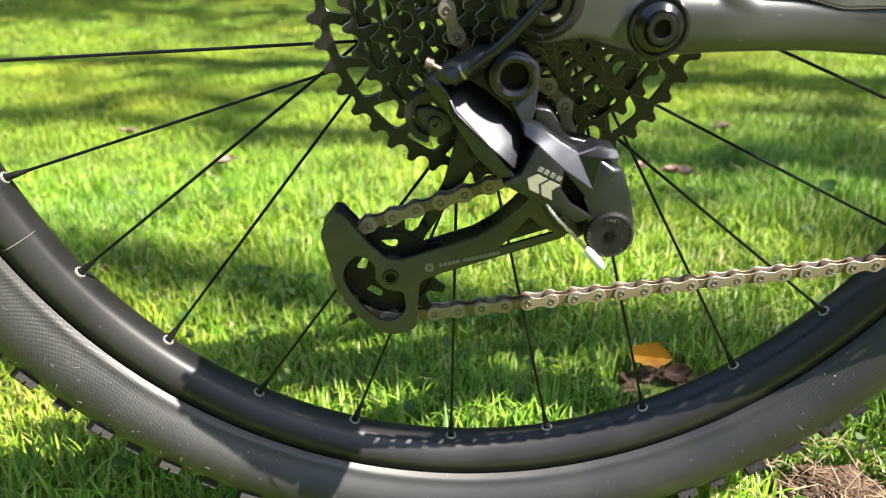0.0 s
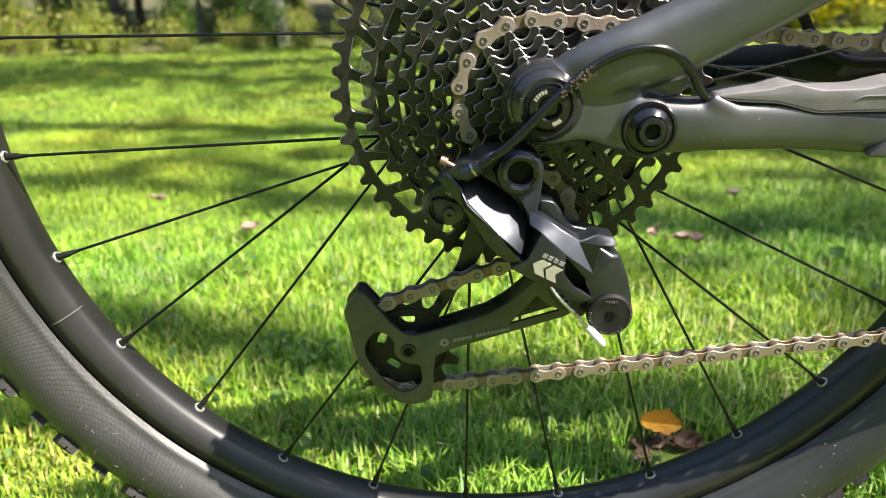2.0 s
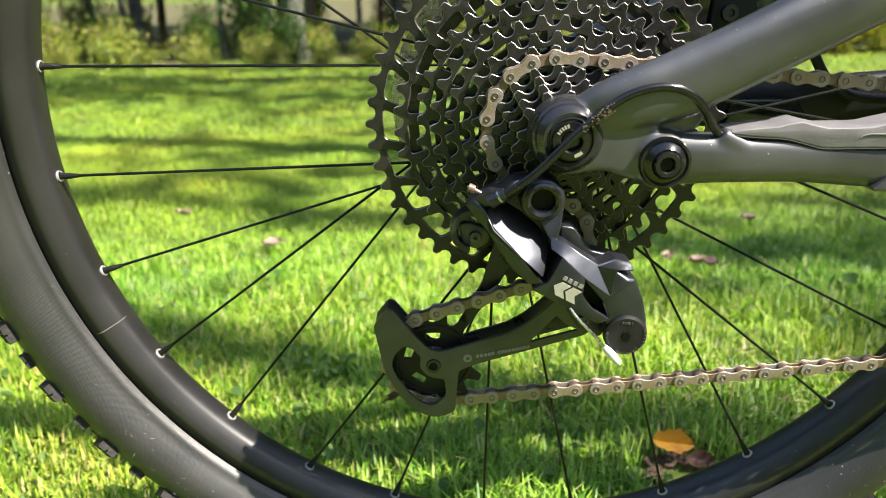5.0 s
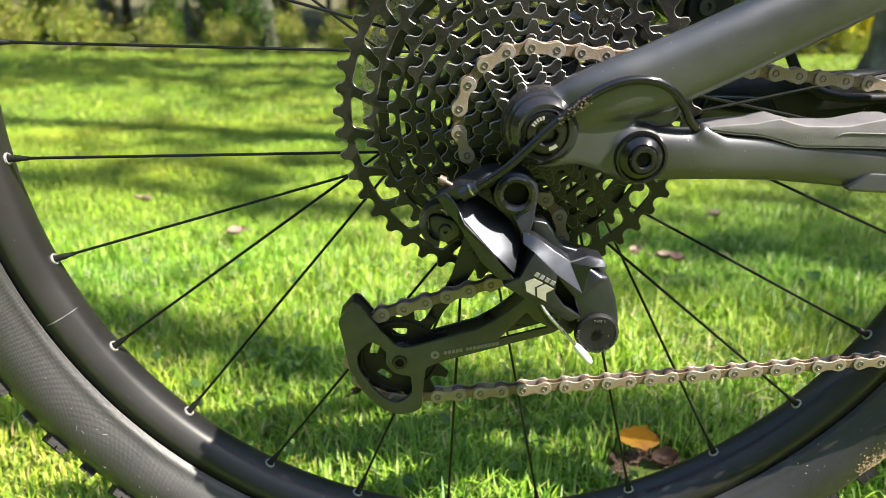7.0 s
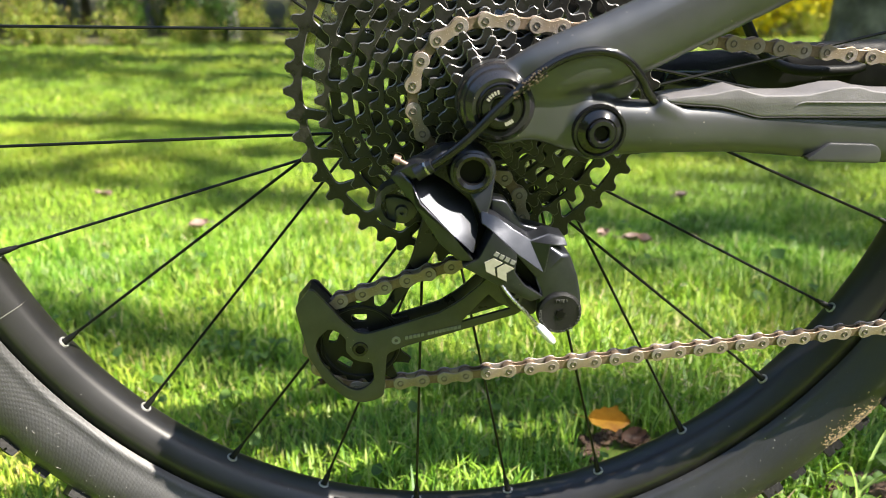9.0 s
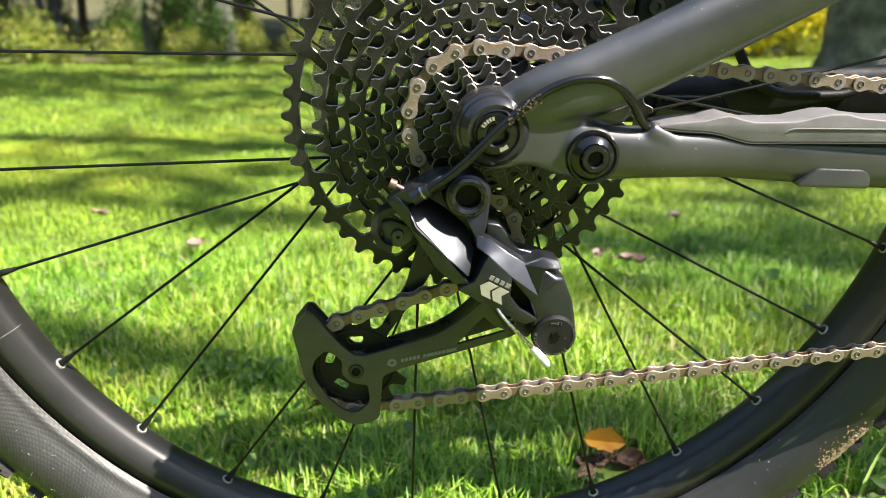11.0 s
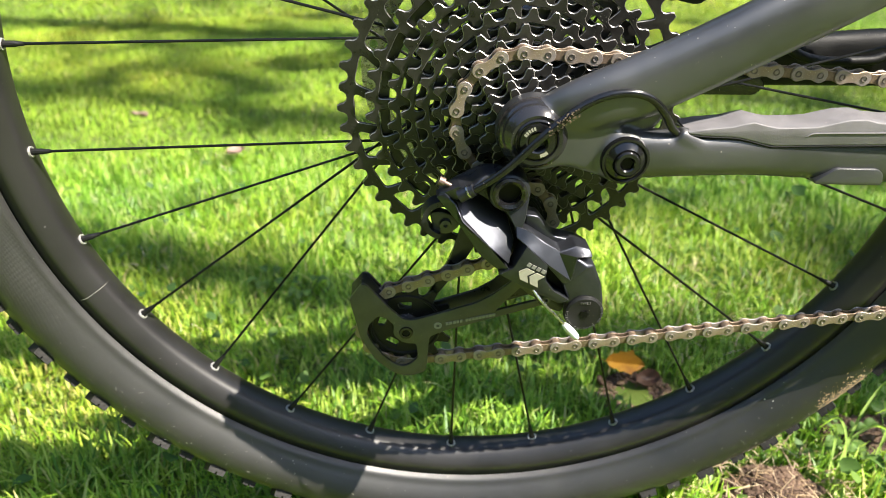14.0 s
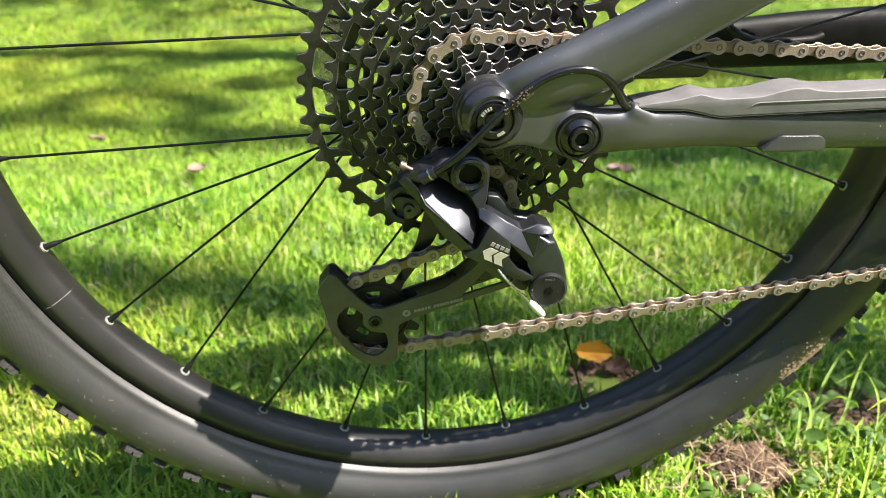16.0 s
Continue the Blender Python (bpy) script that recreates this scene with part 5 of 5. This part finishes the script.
# ---- grass ----
def grass(name, seed, x0, x1, y0, y1, count, hmin, hmax, width, label, skip=None, turf=None):
    g = np.random.RandomState(seed)
    x = g.uniform(x0, x1, count)
    y = g.uniform(y0, y1, count)
    if skip is not None:
        keep = ~skip(x, y)
        x, y = x[keep], y[keep]
    n = len(x)
    d = np.maximum(0, y - 0.25)
    z = -0.07 * d * d / (d + 0.25) - 0.006 + 0.006 * np.sin(3.1 * x + 1.7 * y) * np.minimum(1, np.abs(d))
    tuft = 0.75 + 0.35 * np.sin(x * 17 + 2 * np.sin(y * 13)) * np.sin(y * 19 + 1.5 * np.sin(x * 11))
    h = g.uniform(hmin, hmax, n) * tuft
    a = g.uniform(0, 2 * np.pi, n)
    w = width * g.uniform(0.6, 1.4, n)
    lean = g.uniform(0.1, 1.0, n) ** 1.3 * h
    la = a + g.normal(0, 0.5, n) + np.pi / 2
    sx, sy = np.cos(a) * w, np.sin(a) * w
    lx, ly = np.cos(la) * lean, np.sin(la) * lean
    P = np.zeros((n, 7, 3))
    for k, (t, wf) in enumerate(((0, 1.0), (0.4, 0.95), (0.75, 0.65))):
        cx, cy, cz = x + lx * t * t, y + ly * t * t, z + h * (t - 0.25 * t * t * lean / np.maximum(h, 1e-6))
        P[:, 2 * k] = np.stack([cx - sx * wf / 2, cy - sy * wf / 2, cz], 1)
        P[:, 2 * k + 1] = np.stack([cx + sx * wf / 2, cy + sy * wf / 2, cz], 1)
    P[:, 6] = np.stack([x + lx, y + ly, z + h * (1 - 0.3 * lean / np.maximum(h, 1e-6))], 1)
    idx = np.arange(n)[:, None] * 7
    quads = np.concatenate([idx + np.array([[0, 1, 3, 2]]), idx + np.array([[2, 3, 5, 4]])], 1).reshape(-1, 4)
    tris = idx + np.array([[4, 5, 6]])
    me = bpy.data.meshes.new(name)
    me.vertices.add(n * 7)
    me.vertices.foreach_set("co", P.reshape(-1))
    loops = np.concatenate([quads.reshape(-1), tris.reshape(-1)])
    me.loops.add(len(loops))
    me.loops.foreach_set("vertex_index", loops)
    starts = np.concatenate([np.arange(len(quads)) * 4, len(quads) * 4 + np.arange(len(tris)) * 3])
    me.polygons.add(len(starts))
    me.polygons.foreach_set("loop_start", starts)
    me.update(calc_edges=True)
    me.validate()
    me.materials.append(turf or M_GRASS)
    return tagged(new(name, me), label, "grass", kind="stuff")


SOIL = (0.245, -0.010)
bare = lambda x, y: ((x - SOIL[0]) ** 2 / 0.055 ** 2 + (y - SOIL[1]) ** 2 / 0.035 ** 2 < 1) | ((x - 0.165) ** 2 / 0.05 ** 2 + (y - 0.135) ** 2 / 0.035 ** 2 < 1) | ((x - 0.372) ** 2 / 0.048 ** 2 + (y - 0.055) ** 2 / 0.028 ** 2 < 1)
grass("grass", 1, -0.75, 0.75, -0.22, 0.9, 125000, 0.014, 0.050, 0.0024, "short bright green lawn grass round the wheel", bare)
grass("grass", 5, 0.75, 1.35, 0.1, 0.9, 22000, 0.012, 0.043, 0.0024, "lawn grass to the side of the bicycle")
grass("grass", 6, -1.35, -0.75, 0.1, 0.9, 22000, 0.012, 0.043, 0.0024, "lawn grass to the side of the bicycle")
grass("grass", 7, -1.6, 1.6, -1.8, -0.22, 42000, 0.015, 0.045, 0.0045, "lawn grass before the bicycle")
grass("grass", 2, -1.5, 1.9, 0.9, 2.4, 130000, 0.014, 0.032, 0.0034, "sunlit lawn grass behind the bicycle", None, M_TURF)
grass("grass", 3, -4.0, 4.5, 2.4, 5.2, 100000, 0.016, 0.036, 0.0065, "lawn grass further off in sun and shade", None, M_TURF)
grass("grass", 4, -11.0, 11.0, 5.2, 10.0, 75000, 0.022, 0.048, 0.012, "far lawn grass before the woods", None, M_TURF)


# ---- things on the lawn ----
def curled_leaf(name, material, label, L, W, curl, m, teeth=7, category="leaf"):
    """A fallen leaf: toothed outline, raised midrib, curling rim and a thin stalk."""
    bm = bmesh.new()
    rows = []
    n = 14
    for i in range(n + 1):
        t = i / n
        w = W * math.sin(math.pi * min(1, t * 0.96 + 0.02)) ** 0.7 * (1 + 0.13 * (i % 2))
        row = []
        for k in range(-4, 5):
            s = k / 4
            x, y = (t - 0.5) * L, s * w
            z = curl * (s * s * 0.8 + (t - 0.5) ** 2 * 1.6) + 0.0018 * math.sin(7 * t + 3 * s) + 0.0012 * abs(s)
            row.append(bm.verts.new((x, y, z)))
        rows.append(row)
    for p, q in zip(rows, rows[1:]):
        for k in range(8):
            bm.faces.new((p[k], p[k + 1], q[k + 1], q[k]))
    r = bmesh.ops.extrude_face_region(bm, geom=list(bm.faces))
    for v in r["geom"]:
        if isinstance(v, bmesh.types.BMVert):
            v.co.z -= 0.0006
    bmesh.ops.recalc_face_normals(bm, faces=list(bm.faces))
    leaf = tagged(empty(name), label, category)
    part("blade", bm, material, leaf, "", 50)
    part("stalk", tube([(-L * 0.46, 0, curl * 0.4), (-L * 0.6, 0.003, 0.004), (-L * 0.85, 0.008, 0.006)], [0.0011, 0.0009, 0.0007], 6), material, leaf)
    leaf.matrix_basis = m
    return leaf




def lobed_leaf(name, material, label, L, fold, m):
    """A maple-like leaf with pointed lobes, folded along its midrib, veins raised."""
    tab = [(0.0, 0.02), (0.06, 0.20), (0.14, 0.27), (0.20, 0.25), (0.30, 0.37), (0.38, 0.33), (0.46, 0.36), (0.58, 0.44), (0.66, 0.30), (0.76, 0.25), (0.86, 0.17), (1.0, 0.004)]
    bm = bmesh.new()
    rows = []
    for i in range(37):
        t = i / 36
        w = L * float(np.interp(t, [p[0] for p in tab], [p[1] for p in tab]))
        row = []
        for k in range(-5, 6):
            q = k / 5
            up = abs(q) * w
            tilt = radians(fold if q > 0 else fold * 0.35)
            vein = 0.0006 * abs(math.sin(11 * t + 4 * abs(q)))
            row.append(bm.verts.new(((t - 0.5) * L + 0.10 * up, math.copysign(up * math.cos(tilt), q), up * math.sin(tilt) + vein + 0.004 * (t - 0.5) ** 2 * (1 + q))))
        rows.append(row)
    for p, q in zip(rows, rows[1:]):
        for k in range(10):
            bm.faces.new((p[k], p[k + 1], q[k + 1], q[k]))
    r = bmesh.ops.extrude_face_region(bm, geom=list(bm.faces))
    for v in r["geom"]:
        if isinstance(v, bmesh.types.BMVert):
            v.co.z -= 0.0005
    bmesh.ops.recalc_face_normals(bm, faces=list(bm.faces))
    leaf = tagged(empty(name), label, "leaf")
    part("blade", bm, material, leaf, "", 40)
    part("stalk", tube([(-L * 0.48, 0, 0.0), (-L * 0.62, 0.003, -0.002), (-L * 0.8, 0.006, -0.004)], [0.0009, 0.0008, 0.0006], 6), material, leaf)
    leaf.matrix_basis = m
    return leaf


lobed_leaf("fallen_leaf", M_YLEAF, "yellow lobed autumn leaf lying folded on the grass", 0.040, 62, pose(0.160, 0.160, 0.018, 22, 4, -10))
curled_leaf("fallen_leaf", M_BROWN, "withered brown leaf in a bare hollow of the lawn", 0.030, 0.009, 0.006, pose(0.182, 0.150, 0.002, 15, 0, 20))
for k, (x, y, s, rz) in enumerate(((0.335, 0.64, 0.7, 20), (0.355, 0.63, 0.6, 130), (0.30, 0.665, 0.6, 70), (0.52, 0.90, 0.8, 40), (-0.60, 1.05, 0.7, 0), (-0.36, 0.80, 0.7, 200))):
    curled_leaf("fallen_leaf", M_PINK, "small dry pinkish leaf on the lawn", 0.045 * s, 0.015 * s, 0.008, pose(x, y, ground_z(x, y) + 0.034, -10, 6, rz))
curled_leaf("fallen_leaf", M_BROWN, "small brown leaf among the grass", 0.022, 0.009, 0.005, pose(-0.112, 0.232, 0.035, -60, 0, 60))


def soil_patch(name, cx, cy, rx, ry, n, label, seed, hump):
    """Crumbs and clods of bare earth heaped in the turf."""
    rng = random.Random(seed)
    spots = []
    for i in range(n):
        r, a = math.sqrt(rng.random()), rng.uniform(0, 6.283)
        k = rng.uniform(0.0008, 0.0034) * (1.8 if rng.random() < 0.06 else 1)
        edge = 0.8 + 0.2 * math.sin(3 * a + seed) * math.sin(5 * a)
        spots.append(((cx + rx * r * edge * math.cos(a), cy + ry * r * edge * math.sin(a), hump * (1 - r * r) + rng.uniform(0, 0.004)), (k, k * rng.uniform(0.7, 1.2), k * rng.uniform(0.6, 1.0))))
    return tagged(raw(name, *crumbs(spots, rng, 0.2), M_SOIL), label, "soil", kind="stuff")


soil_patch("bare_soil", SOIL[0], SOIL[1], 0.055, 0.038, 2400, "crumbly brown soil thrown up through the turf", 2, 0.013)
soil_patch("bare_soil", 0.165, 0.135, 0.050, 0.036, 1300, "dark bare hollow of soil under the yellow leaf", 3, -0.012)
soil_patch("bare_soil", 0.372, 0.055, 0.060, 0.038, 1200, "patch of dark soil among weeds", 6, 0.004)


def straw(name, cx, cy, rx, ry, n, z0, seed, label):
    rng = random.Random(seed)
    vs, fs = [], []
    for i in range(n):
        r, a = math.sqrt(rng.random()), rng.uniform(0, 6.283)
        c = Vector((cx + rx * r * math.cos(a), cy + ry * r * math.sin(a), z0 + rng.uniform(0, 0.014) * (1 - r * 0.5)))
        b = rng.uniform(0, 6.283)
        d = Vector((math.cos(b), math.sin(b), rng.uniform(-0.3, 0.5))) * rng.uniform(0.006, 0.026)
        s = Vector((-math.sin(b), math.cos(b), 0)) * rng.uniform(0.0002, 0.0006)
        k = len(vs)
        up = Vector((0, 0, 0.0012))
        vs += [tuple(c - s), tuple(c + s), tuple(c + d * 0.6 + s + up), tuple(c + d * 0.6 - s + up), tuple(c + d)]
        fs += [(k, k + 1, k + 2, k + 3), (k + 3, k + 2, k + 4)]
    return tagged(raw(name, vs, fs, M_STRAW), label, "straw", kind="stuff")


straw("dry_straw", SOIL[0] - 0.01, SOIL[1], 0.092, 0.06, 330, 0.012, 4, "dry straw and dead grass over the soil")
straw("dry_straw", 0.30, 0.25, 0.16, 0.12, 260, 0.012, 5, "dead grass between the blades")
straw("dry_straw", 0.0, 0.5, 0.7, 0.35, 500, 0.012, 7, "scattered dead stalks in the lawn")


def weed_leaves(name, n, x0, x1, y0, y1, size, seed, label, hi):
    """Small round lawn weeds: stalked leaves cupped at various tilts."""
    rng = random.Random(seed)
    vs, fs = [], []
    for i in range(n):
        x, y = rng.uniform(x0, x1), rng.uniform(y0, y1)
        if bool(bare(x, y)):
            continue
        z = ground_z(x, y)
        c = Vector((x, y, z + rng.uniform(0.3, 1.0) * hi))
        t = Vector((rng.gauss(0, 0.45), rng.gauss(-0.25, 0.4), 1)).normalized()
        u = t.cross(Vector((rng.gauss(0, 1), rng.gauss(0, 1), 0.1))).normalized()
        v = t.cross(u)
        s = size * rng.uniform(0.5, 1.3)
        k = len(vs)
        vs.append(tuple(c - t * s * 0.12))
        m = 9
        for j in range(m):
            a = 2 * math.pi * j / m
            q = s * (1 - 0.35 * max(0, math.cos(a)) ** 6 + (0.25 if j == m // 2 else 0))
            vs.append(tuple(c + u * q * math.cos(a) + v * q * 0.8 * math.sin(a) + t * s * 0.12 * math.sin(2 * a)))
        fs += [(k, k + 1 + j, k + 1 + (j + 1) % m) for j in range(m)]
        vs += [(x, y, z), (x + 0.0012, y, z), tuple(c)]
        fs.append((len(vs) - 3, len(vs) - 2, len(vs) - 1))
    ob = raw(name, vs, fs, M_WEED)
    ob.data.polygons.foreach_set("use_smooth", [True] * len(fs))
    return tagged(ob, label, "weeds", kind="stuff")


weed_leaves("clover", 380, -0.7, 0.7, -0.1, 0.8, 0.0058, 21, "small clover and daisy leaves in the turf", 0.038)
weed_leaves("clover", 26, -0.6, 0.6, 0.0, 0.7, 0.010, 22, "broad lawn weeds in the turf", 0.04)
weed_leaves("clover", 110, 0.28, 0.60, -0.12, 0.22, 0.008, 23, "weeds crowding beside the front of the tyre", 0.05)


def broad_weed(seed, m, label, leaves=7, size=0.026):
    """A rosette of ribbed, stalked oval leaves."""
    rng = random.Random(seed)
    w = tagged(empty("broadleaf_weed"), label, "weed", "broad weeds beside the tyre")
    for k in range(leaves):
        a = k * 2.4 + rng.uniform(-0.3, 0.3)
        L, rise = size * rng.uniform(0.8, 1.4), rng.uniform(0.3, 0.9)
        bm = bmesh.new()
        rows = []
        for i in range(9):
            t = i / 8
            wd = L * 0.36 * math.sin(math.pi * min(0.98, t * 0.95 + 0.03)) ** 0.6
            cx, cz = 0.012 + L * t, 0.02 + L * (rise * t - 0.75 * t * t)
            rows.append([bm.verts.new((cx, s * wd, cz + abs(s) * wd * 0.25 + 0.0006 * math.cos(9 * s + 6 * t))) for s in (-1, -0.5, 0, 0.5, 1)])
        for p, q in zip(rows, rows[1:]):
            for j in range(4):
                bm.faces.new((p[j], p[j + 1], q[j + 1], q[j]))
        merge(bm, tube([(0, 0, 0), (0.008, 0, 0.014), (0.014, 0, 0.0205)], 0.0008, 5, n=3))
        bmesh.ops.transform(bm, matrix=Matrix.Rotation(a, 4, "Z"), verts=bm.verts)
        part("leaf", bm, M_WEED, w, "", 60)
    w.matrix_basis = m
    return w


for k, (x, y, s) in enumerate(((0.355, -0.010, 1.0), (0.385, 0.055, 1.2), (0.335, 0.045, 0.9), (0.30, -0.055, 0.9), (0.42, -0.02, 1.3), (0.215, -0.045, 0.8), (-0.19, 0.335, 0.9), (-0.24, 0.36, 0.9), (0.06, 0.30, 0.8))):
    broad_weed(50 + k, pose(x, y, ground_z(x, y) + 0.004, 0, 0, 40 * k), "broadleaf weed with stalked oval leaves in the grass", 6, 0.015 * s)


def tall_blade(pts, w, label):
    t = tagged(empty("long_grass_blade"), label, "grass blade", "long blades beside the tyre")
    bm = bmesh.new()
    line = spline(pts, 8)
    rows = []
    for i, p in enumerate(line):
        u = i / (len(line) - 1)
        ww = w * (1 - u ** 3) + 0.0002
        d = (line[min(i + 1, len(line) - 1)] - line[max(0, i - 1)]).normalized()
        s = d.cross(Vector((0.1, -1, 0.3))).normalized()
        rows.append([bm.verts.new(p + s * ww), bm.verts.new(p + Vector((0, 0.0006, -0.0004))), bm.verts.new(p - s * ww)])
    for p, q in zip(rows, rows[1:]):
        for j in range(2):
            bm.faces.new((p[j], p[j + 1], q[j + 1], q[j]))
    part("blade", bm, M_GRASS, t, "", 60)
    return t


rng = random.Random(77)
for k in range(26):
    x, y = rng.uniform(0.30, 0.46), rng.uniform(-0.10, 0.03)
    h = rng.uniform(0.05, 0.115)
    dx = rng.uniform(-0.04, 0.03)
    tall_blade([(x, y, -0.005), (x + dx * 0.3, y, h * 0.6), (x + dx, y - 0.005, h), (x + dx * 1.7, y - 0.01, h * 0.95)], rng.uniform(0.0009, 0.0018), "long green blade of grass leaning by the tyre")
